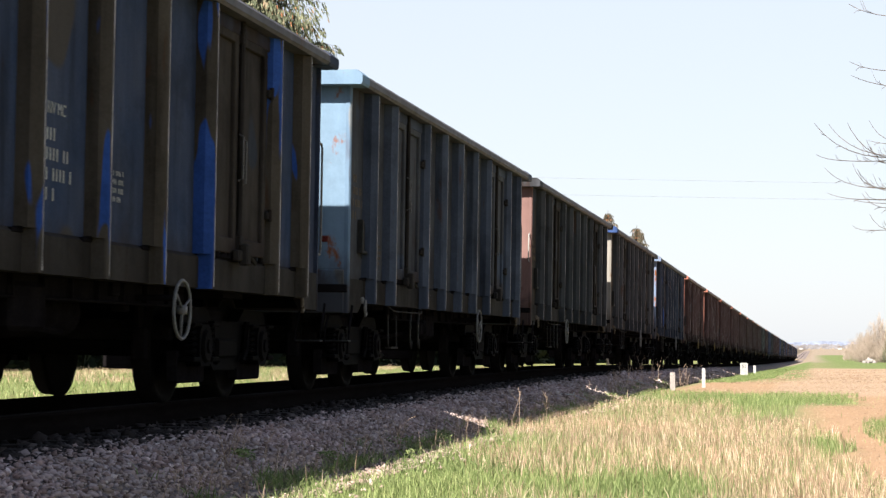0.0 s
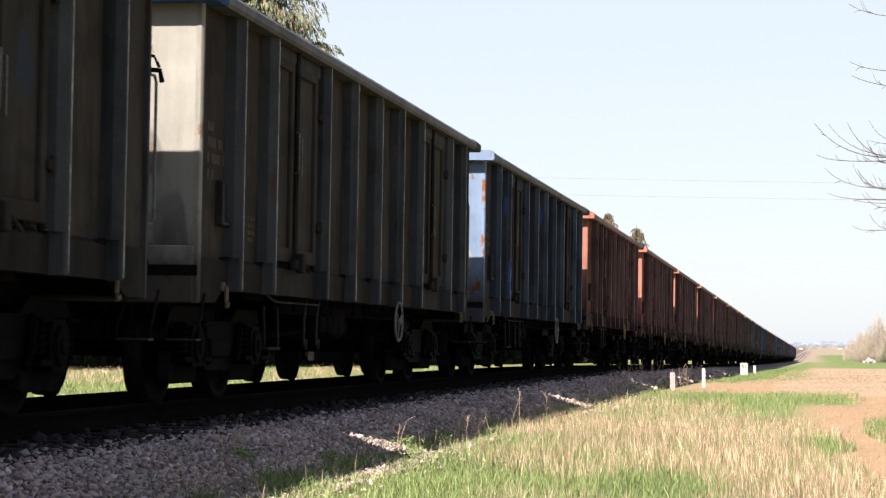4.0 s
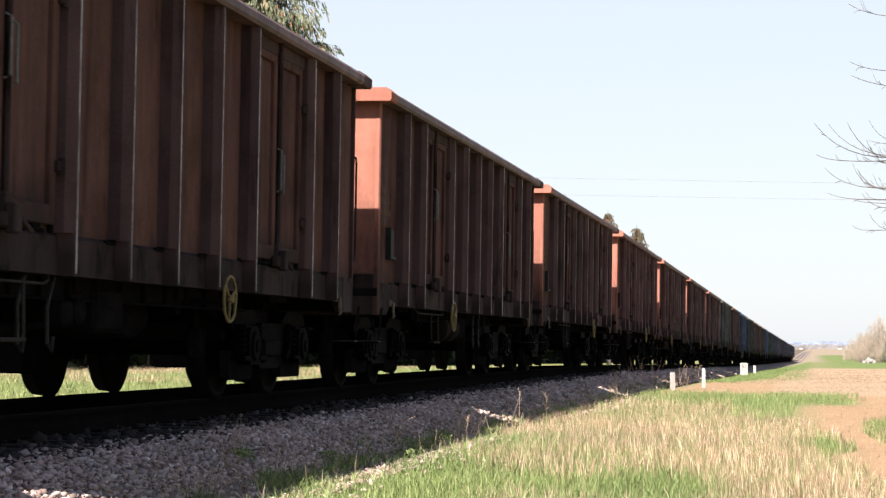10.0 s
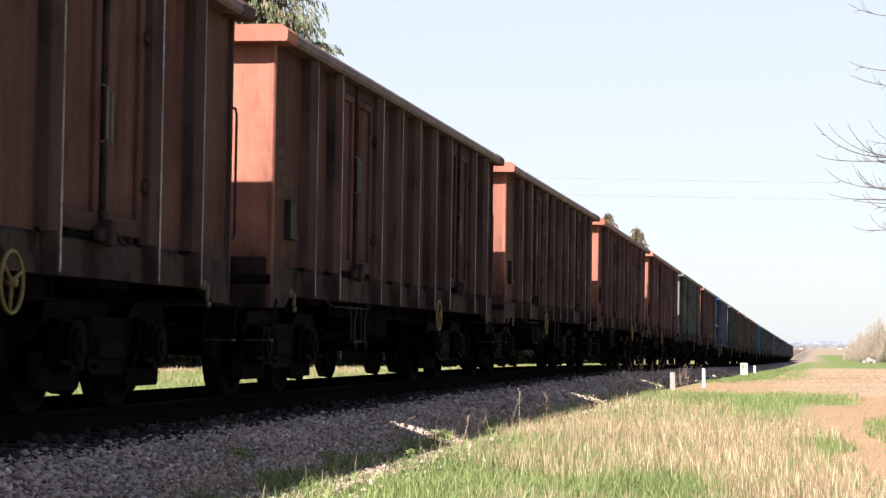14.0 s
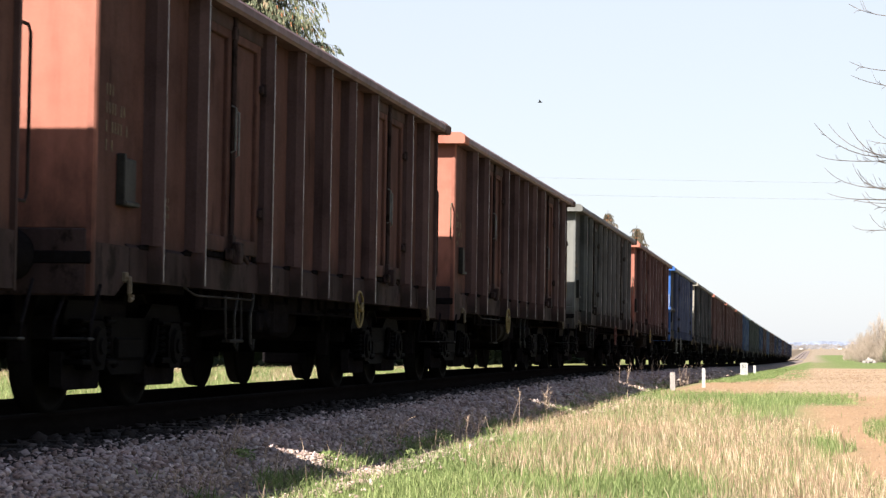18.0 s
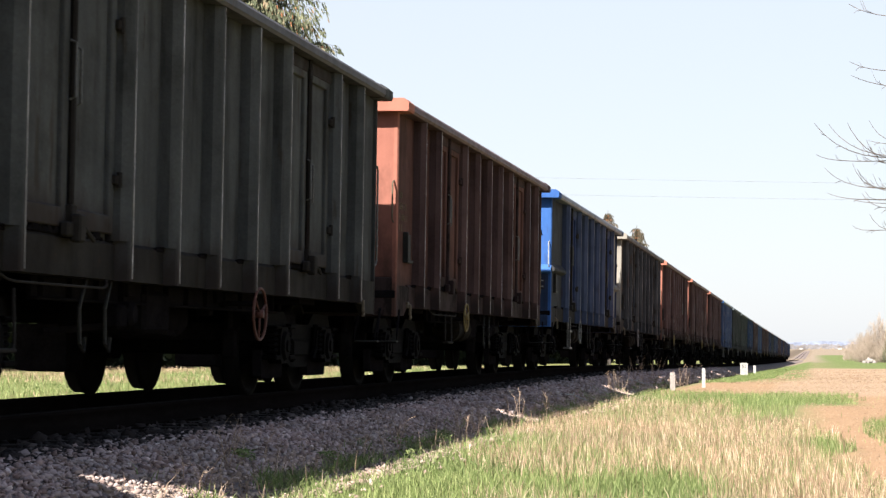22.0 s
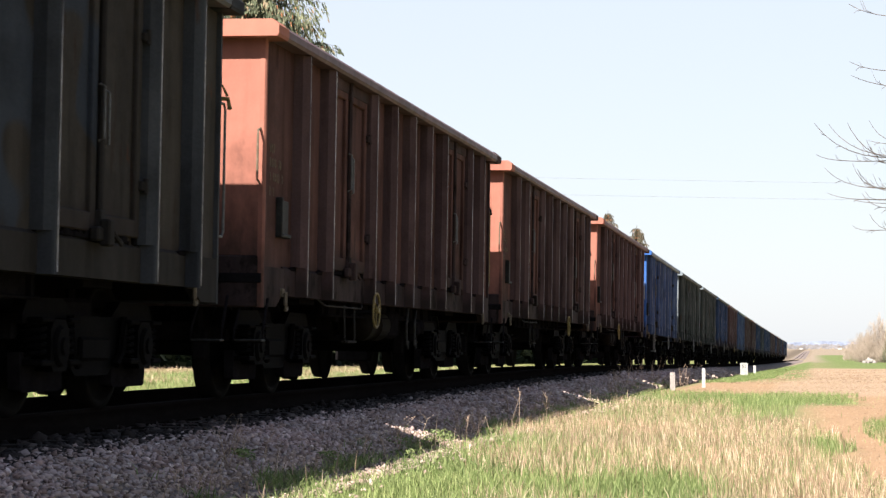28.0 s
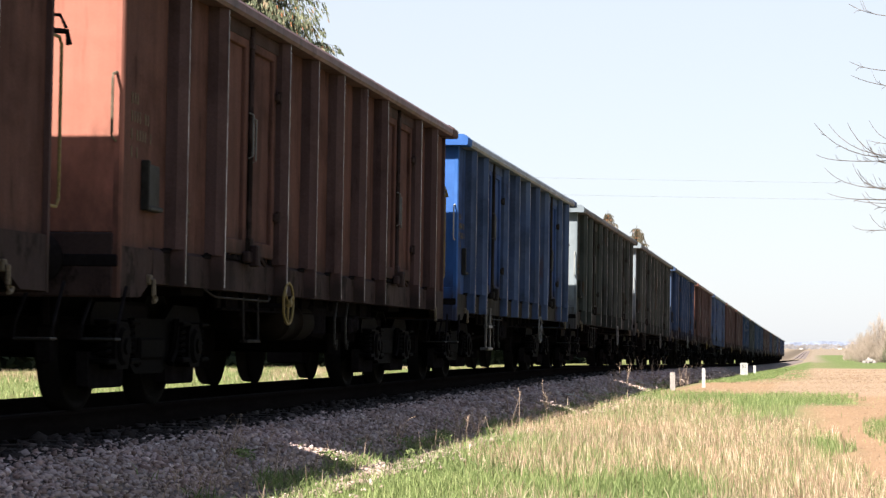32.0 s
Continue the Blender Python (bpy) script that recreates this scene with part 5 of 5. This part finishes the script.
for i, (x, y, s) in enumerate(((2.12, 14.2, 0.10), (2.45, 18.4, 0.16), (2.50, 19.6, 0.17), (2.42, 20.3, 0.13), (2.62, 22.0, 0.14), (2.60, 17.6, 0.12), (2.35, 15.8, 0.10), (2.60, 24.5, 0.14))):
    leafy(x, y, s, i)


def clods():
    """Crumbs of dry soil over the path and the tilled field."""
    rng = np.random.default_rng(31)
    oct_v = np.array(((1, 0, 0), (-1, 0, 0), (0, 1, 0), (0, -1, 0), (0, 0, 1), (0, 0, -1)), float)
    oct_f = np.array(((0, 2, 4), (2, 1, 4), (1, 3, 4), (3, 0, 4), (2, 0, 5), (1, 2, 5), (3, 1, 5), (0, 3, 5)))
    vs, fs = [], []
    for x0, x1, y0, y1, count, size in ((5.7, 8.2, 12, 44, 5000, 0.011), (3.0, 9.5, 45, 75, 5000, 0.017), (4.3, 14, 60, 115, 5500, 0.026)):
        for _ in range(count):
            x, y = rng.uniform(x0, x1), rng.uniform(y0, y1)
            fs.append(oct_f + 6 * len(vs))
            vs.append(oct_v * rng.uniform(0.5, 1.5, (6, 1)) * size * rng.uniform((0.5, 0.5, 0.4), (1.3, 1.3, 0.8)) + (x, y, ground_z(x, y) + size * 0.1))
    return big_mesh("soil_clods", np.concatenate(vs), np.concatenate(fs), CLODS)


tagged(new("soil_clods", clods()), "dry crumbs of soil on the path and tilled field", "soil", kind="stuff")


# ---- posts and stones along the line ----
def post(name, x, y, wide, deep, high, mat, label):
    s = Shape()
    w, d = wide / 2, deep / 2
    s.prism([(-w, -d), (w, -d), (w, d), (-w, d)], "z", -0.25, high - 0.02)
    s.prism([(-w * 0.85, -d * 0.85), (w * 0.85, -d * 0.85), (w * 0.85, d * 0.85), (-w * 0.85, d * 0.85)], "z", high - 0.02, high)
    ob = tagged(new(name, s.mesh(name, material=mat)), label, "post")
    ob.matrix_basis = pose(x, y, ground_z(x, y), 0, random.uniform(-1.5, 1.5), 4)
    return ob


post("concrete_post", 2.86, 47.7, 0.11, 0.11, 0.39, CONCRETE, "short grey concrete post in dry grass by the track")
post("marker_post", 3.15, 55.3, 0.085, 0.085, 0.48, WHITEWASH, "slim whitewashed marker post in dry grass")
stone = post("kilometre_stone", 2.86, 97.0, 0.32, 0.18, 0.56, WHITEWASH, "whitewashed kilometre stone with black figures beside the track")
post("marker_post", 2.90, 113.0, 0.13, 0.10, 0.43, WHITEWASH, "small whitewashed marker post beside the track")
figures = bpy.data.curves.new("figures", "FONT")
figures.body, figures.size, figures.extrude, figures.align_x = "51", 0.21, 0.003, "CENTER"
digits = new("figures", figures)
digits.parent = stone
digits.matrix_basis = pose(0, -0.094, 0.34, 90, 0, 0)
figures.materials.append(BLACK)


def rubble():
    rng = random.Random(3)
    s = Shape()
    for i in range(34):
        a, r = rng.uniform(0, math.tau), rng.random() ** 0.7
        x, y, z = 0.62 * r * math.cos(a), 0.5 * r * math.sin(a), 0.42 * (1 - r)
        k = rng.uniform(0.07, 0.16)
        s.box(x - k, x + k, y - k, y + k, z - 0.15, z + k, k * 0.5)
    ob = tagged(new("rubble_heap", s.mesh("rubble_heap", material=CONCRETE)), "heap of pale rubble on the green field", "heap", kind="stuff")
    ob.matrix_basis = pose(11.0, 212, ground_z(11, 212))


rubble()


# ---- trees ----
def conifer(x, y, height, radius, low, seed, label, sparse=1.0, scale=1.0, mat=None, boughs=()):
    """A spruce: whorls of arched branches with hanging twigs."""
    rng = np.random.default_rng(seed)
    base = ground_z(x, y)
    top = tagged(new("spruce"), label, "tree")
    top.matrix_basis = pose(x, y, base)
    s = Shape().rod([(0, 0, -0.3), (0.05, 0, height * 0.5), (0, 0, height)], height * 0.016, 9, 0.02)
    cs, us, vs_, cones = [], [], [], []
    limbs, z = list(boughs), low
    while z < height - 0.2:
        reach = radius * (1 - (z - low) / (height - low)) ** 0.85 + 0.15
        for _ in range(int(7 * sparse) or 1):
            limbs.append((z, rng.uniform(0, 6.283), reach * rng.uniform(0.7, 1.12)))
        z += rng.uniform(0.22, 0.34) * scale
    for z, a, L in limbs:
        d = np.array((math.cos(a), math.sin(a), 0))
        arch = lambda t: d * L * t + np.array((0, 0, z + 0.10 * L * math.sin(3.1 * t) - 0.30 * L * t + 0.16 * L * t ** 3))
        if L > 0.4:
            s.rod([arch(t) for t in (0, 0.4, 0.75, 1.0)], 0.018 * scale, 3, 0.004)
        for t in np.arange(0.12, 1.03, 0.085 / max(L, 0.5) * 1.5 * scale):
            p = arch(t)
            for _ in range(2):
                hang = rng.uniform(0.20, 0.54) * scale * (1.25 - 0.5 * t)
                tw = np.array((rng.uniform(-0.35, 0.35), rng.uniform(-0.35, 0.35), -1)) * hang + d * 0.12 * scale
                q = p + rng.uniform(-0.05, 0.05, 3) * scale
                for j in range(3):
                    c = q + tw * (0.2 + 0.3 * j)
                    u = tw * 0.26 + rng.uniform(-0.03, 0.03, 3) * scale
                    w = np.cross(u, rng.uniform(-1, 1, 3))
                    w *= rng.uniform(0.022, 0.044) * scale / (np.linalg.norm(w) + 1e-6)
                    cs.append(c), us.append(u), vs_.append(w)
            if t < 0.85 and rng.random() < (0.34 if t < 0.62 else 0.08):
                cones.append((p - (0, 0, 0.16 * scale)))
    part("trunk", s.mesh("trunk", material=BARK), None, top)
    c, u, w = np.array(cs), np.array(us), np.array(vs_)
    o = np.arange(len(c))[:, None] * 4
    ob = part("crown", big_mesh("crown", np.stack([c - u, c + w, c + u, c - w], 1).reshape(-1, 3), o + (0, 1, 2, 3), mat or NEEDLES), None, top)
    if cones:
        k = Shape()
        for p in cones:
            k.rod([p + np.array((0, 0, 0.07 * scale)), p, p - np.array((0, 0, 0.08 * scale))], 0.04 * scale, 5, 0.016 * scale)
        part("cones", k.mesh("cones", material=CONES), None, top, "hanging brown cones")


conifer(-28.6, 135, 34, 9.4, 2.5, 1, "tall drooping spruce with brown cones behind the train", 1.75, 1.9, boughs=((20.6, 0.0, 5.1), (20.9, 0.12, 5.0)))
conifer(-9.75, 170, 11.9, 3.6, 2.0, 2, "small distant conifer with ragged brown crown", 1.7, 1.2, BROWN_NEEDLES)
conifer(-8.8, 186, 11.7, 4.0, 2.0, 3, "small distant conifer with ragged brown crown", 1.7, 1.2, BROWN_NEEDLES)


def bare_tree(x, y):
    """A leafless tree, whose twigs reach out over the path."""
    rng = random.Random(8)
    top = tagged(new("bare_tree"), "leafless tree with thin upturned twigs beside the path", "tree")
    top.matrix_basis = pose(x, y, ground_z(x, y))
    part("trunk", Shape().rod([(0, 0, -0.3), (0.03, 0, 1.2), (-0.02, 0.05, 2.6), (0.05, 0, 4.6), (0.0, 0, 6.5)], 0.11, 10, 0.03).mesh("trunk", True, BARK), None, top)
    # reach of the tip, its height, rise over the level part, slope at the tip
    for reach, tip, rise, slope in ((2.12, 4.37, 0.18, 0.7), (2.12, 3.75, 0.09, 0.6), (2.11, 3.61, 0.13, 0.5), (2.47, 3.15, 0.37, 1.4), (2.33, 3.17, 0.39, 1.5), (2.15, 3.15, 0.38, 2.2), (1.93, 3.20, 0.24, 2.2), (1.95, 2.98, 0.06, 0.4), (2.37, 2.73, 0.24, 1.2), (2.35, 2.47, 0.08, 0.6), (2.10, 2.16, 0.05, 1.2), (2.05, 2.71, 0.23, 2.0), (1.93, 2.91, 0.18, 2.5), (2.01, 2.46, 0.16, 1.8), (2.45, 2.84, 0.06, 0.6), (1.94, 2.25, 0.17, 2.3), (2.10, 2.76, 0.27, 3.0), (2.09, 2.39, 0.04, 0.3)):
        s = Shape()
        wob, length = rng.uniform(0, 6), rise / slope
        line = lambda u: Vector((-reach + u, 0.2 * math.sin(wob + 2 * u) * (1 - u / reach), tip - rise * (1 - math.exp(-u / length)) + 0.05 * max(0, u - 0.5)))
        pts = [line(reach * (1 - i / 14) ** 1.6) for i in range(15)]
        s.rod(pts, 0.0085, 6, 0.0022)
        for _ in range(5):
            p = line(rng.uniform(0.1, 0.7))
            L, up = rng.uniform(0.02, 0.16), rng.choice((1, 1, 0.6, -0.3))
            s.rod([p, p + Vector((-0.5 * L, rng.uniform(-0.05, 0.05), 0.25 * up * L)), p + Vector((-0.8 * L, 0, up * L))], 0.003, 4, 0.0016)
        part("branch", s.mesh("branch", material=BARK), None, top)


bare_tree(8.35, 22)


def shrub(x, y, wide, high, seed, mat, label, count=6500):
    """A bare thicket: stems from the ground that break into fine twigs."""
    rng = np.random.default_rng(seed)
    vs, fs = [], []
    for i in range(count):
        a, r = rng.uniform(0, 6.283), rng.random() ** 0.6
        lump = 0.72 + 0.4 * noise.noise((3 * math.cos(a) * r + seed, 3 * math.sin(a) * r, 1.5))
        c = np.array((r * math.cos(a) * wide, r * math.sin(a) * wide * 0.8, high * (0.10 + 1.05 * lump * (1 - r * r) ** 0.6 * rng.random() ** 0.8)))
        d = np.array((rng.normal(0, 0.5) + 0.5 * c[0] / wide, rng.normal(0, 0.5), 1.0))
        d *= rng.uniform(0.2, 0.6) * high / 4 / np.linalg.norm(d)
        w = np.cross(d, rng.normal(0, 1, 3))
        w *= rng.uniform(0.004, 0.011) / np.linalg.norm(w)
        o = len(vs)
        vs += [c - d, c + w, c + d, c - w]
        fs.append((o, o + 1, o + 2, o + 3))
    stems = Shape()
    for i in range(26):
        a, r = rng.uniform(0, 6.283), rng.random()
        e = Vector((r * math.cos(a) * wide, r * math.sin(a) * wide * 0.7, high * (1 - 0.5 * r * r)))
        stems.rod([Vector((e.x * 0.3, e.y * 0.3, -0.2)), Vector((e.x * 0.7, e.y * 0.7, e.z * 0.5)), e], 0.05, 4, 0.012)
    top = tagged(new("shrub"), label, "shrub", "shrubs at the field's edge")
    top.matrix_basis = pose(x, y, ground_z(x, y))
    part("trunk", stems.mesh("trunk", material=mat), None, top)
    part("crown", big_mesh("crown", vs, fs, mat), None, top)


for i, (x, y, w, h) in enumerate(((10.9, 236, 2.0, 3.2), (12.6, 232, 2.4, 4.6), (15.2, 228, 2.8, 5.6), (18.8, 224, 3.2, 6.0))):
    shrub(x, y, w, h, i, TWIGS, "leafless light-brown thicket at the edge of the field")
shrub(11.9, 158, 1.3, 3.4, 9, NEEDLES, "dark evergreen shrub before the bare thicket", 2600)


def hedge():
    """A dark line of evergreen scrub along the far side of the meadow."""
    rng = np.random.default_rng(21)
    vs, fs = [], []
    for i in range(30000):
        t = rng.random()
        c = np.array((-33 + 19 * t + rng.normal(0, 0.5), 82 + 130 * t + rng.normal(0, 0.6), 0))
        top = 5.5 + 1.5 * noise.noise((t * 40, 0, 2))
        c[2] = ground_z(c[0], c[1]) + top * rng.random() ** (0.8 if i % 2 else 2.2)
        u, w = rng.normal(0, 0.22, 3), rng.normal(0, 0.22, 3)
        o = len(vs)
        vs += [c - u, c - w, c + u, c + w]
        fs.append((o, o + 1, o + 2, o + 3))
    return big_mesh("hedge", vs, fs, HEDGE)


tagged(new("hedge", hedge()), "dark evergreen hedge along the far side of the meadow", "hedge", kind="stuff")

# ---- far away ----
def far_woods():
    rng = np.random.default_rng(4)
    vs, fs = [], []
    for i in range(110):
        y = rng.uniform(1300, 2100)
        x = 5.86 + (rng.uniform(1340, 1620) - 1440) / 3902 * y
        z = field_z(y) - 0.5
        for j in range(6):
            c = np.array((x + rng.normal(0, 1.6), y, z + rng.uniform(0.3, 2.4)))
            u, w = np.array((rng.uniform(0.5, 1.4), 0, rng.uniform(-0.3, 0.3))), np.array((rng.uniform(-0.3, 0.3), 0.3, rng.uniform(0.5, 1.3)))
            o = len(vs)
            vs += [c - u, c - w, c + u, c + w]
            fs.append((o, o + 1, o + 2, o + 3))
    return big_mesh("far_woods", vs, fs, HAZE_WOOD)


# Grey of the distance haze sits in this wood colour.
HAZE_WOOD = plain("hazy_wood", (0.115, 0.11, 0.115), (0.15, 0.14, 0.145), 0.05, 1.0)
tagged(new("far_woods", far_woods()), "low hazy line of far bare trees", "woods", kind="stuff")
ridge = [(-900 + 40 * i, 3600, 1.5 + 6.0 * noise.noise((i * 0.13, 0, 5)) + 2.5 * noise.noise((i * 0.5, 2, 5))) for i in range(60)]
n = len(ridge)
tagged(new("backdrop", big_mesh("backdrop", [(x, y, z + 4) for x, y, z in ridge] + [(x, y, -30) for x, y, z in ridge], [(i, i + 1, n + i + 1, n + i) for i in range(n - 1)], HILLS)), "pale blue hazy hills on the horizon", "hills", kind="structure")


def cottage(x, y, w, h):
    top = tagged(new("cottage"), "tiny white far-off cottage under a grey roof", "house", "far cottages")
    top.matrix_basis = pose(x, y, field_z(y) - 0.6)
    part("wall", Shape().box(-w, w, -w * 0.7, w * 0.7, 0, h, 0.02).mesh("wall", material=WHITEWASH), None, top)
    part("roof", Shape().prism([(-w * 0.85, h), (w * 0.85, h), (0, h * 1.7)], "x", -w * 1.1, w * 1.1).mesh("roof", material=BARK), None, top)


cottage(5.86 - 22 / 3902 * 1250, 1250, 0.9, 1.1)
cottage(5.86 + 45 / 3902 * 1250, 1250, 1.1, 1.2)


def wire(y, z, sag):
    s = Shape()
    s.rod([(x, y + 0.12 * x, z + sag * (x / 60) ** 2 - 0.02 * x) for x in range(-60, 61, 6)], 0.0045, 4)
    tagged(new("power_line", s.mesh("power_line", material=BARK)), "thin grey overhead power wire across the sky", "wire", "overhead wires")


wire(150, 11.53, 0.6)
wire(150, 10.40, 0.6)


def make_bird(size=1.0, name="bird", label="small dark bird in flight with spread wings"):
    b = tagged(new(name), label, name)
    body = Shape().turned((0, 0, 0), "x", [(p * size, r * size) for p, r in ((-0.13, 0.0), (-0.10, 0.015), (-0.04, 0.035), (0.03, 0.04), (0.08, 0.026), (0.12, 0.02), (0.15, 0.0))], 10)
    part("body", body.mesh("body", True, BLACK), None, b)
    for s in (-1, 1):
        w = Shape().add([Vector(p) * size for p in ((0.05, 0, 0.01), (0.06, s * 0.12, 0.05), (0.0, s * 0.26, 0.10), (-0.04, s * 0.12, 0.045), (-0.03, 0, 0.005), (0.05, 0, 0.02), (0.06, s * 0.12, 0.06), (0.0, s * 0.26, 0.104), (-0.04, s * 0.12, 0.05), (-0.03, 0, 0.015))],
                        [(0, 1, 3, 4), (1, 2, 3), (5, 9, 8, 6), (6, 8, 7), (0, 5, 6, 1), (1, 6, 7, 2), (2, 7, 8, 3), (3, 8, 9, 4)])
        part("wing", w.mesh("wing", material=BLACK), None, b)
    return b


bird = make_bird()
insect = make_bird(0.14, "insect", "tiny dark insect in flight over the dry grass")


# ---- what moves ----
def motions():
    # unevenness of the run, and slack in the couplings, in metres
    slip = {16.0: -0.14, 16.5: -0.28, 17.0: -0.28, 17.5: -0.28, 18.0: -0.28, 18.5: -0.26}
    slack = {-1: 0.08, 0: 0.09, 1: 0.06, 3: 0.15, 5: 0.05, 12: 0.15, 14: 0.17, 15: 0.05, 16: 0.09, 17: 0.10, 18: 0.10, 19: -0.20}
    for k, ob in wagons:
        rows = []
        for i in range(65):
            t = i / 2
            y = travel(t) + slip.get(t, 0) + slack.get(k, 0) + PITCH * k
            a, b = track_z(y + 1.93), track_z(y + 1.93 + 9.0)
            tilt = math.atan2(b - a, 9.0)
            rows.append((t, pose(0, y, a - 1.93 * tilt, math.degrees(tilt), LEAN, 0)))
        walk(ob, rows)
    # the bird comes up from behind the train and crosses the sky
    flown = ((0.0, -70.0, 3.0), (16.0, -22.0, 9.5), (16.5, -18.89, 11.80), (17.0, -15.85, 12.63), (17.5, -12.43, 13.51), (18.0, -8.91, 13.79), (18.5, -5.45, 13.88), (19.0, -2.55, 13.95), (19.5, 0.27, 13.87), (20.0, 3.12, 13.24), (20.5, 6.49, 12.81), (21.0, 10.12, 12.41), (22.0, 13.5, 12.0), (32.0, 78.0, 10.0))
    walk(bird, [(t, pose(x, 120, z, 0, 0, 4)) for t, x, z in flown])
    # an insect starts up from the grass near the end and flies over the camera
    rest = pose(4.6, 22, ground_z(4.6, 22) + 0.02, 0, 0, -80)
    flight = ((30.6, 4.73, 20, 1.51), (30.7, 4.84, 19, 1.80), (30.8, 5.07, 18, 2.11), (30.9, 5.39, 17, 2.45), (31.0, 5.77, 16, 2.82), (31.2, 6.6, 14, 3.6), (32, 9.5, 6, 6.5))
    walk(insect, [(0, rest), (30.1, rest)] + [(t, pose(x, y, z, 0, -25, -70)) for t, x, y, z in flight])
    start = travel(0)
    times = [i / 15 for i in range(481)]
    angles = [math.degrees((start - travel(t)) / 0.46) for t in times]
    for ws, o in wheelsets:
        walk(ws, [(t, pose(0, o, 0.46, a % 360)) for t, a in zip(times, angles)])


motions()
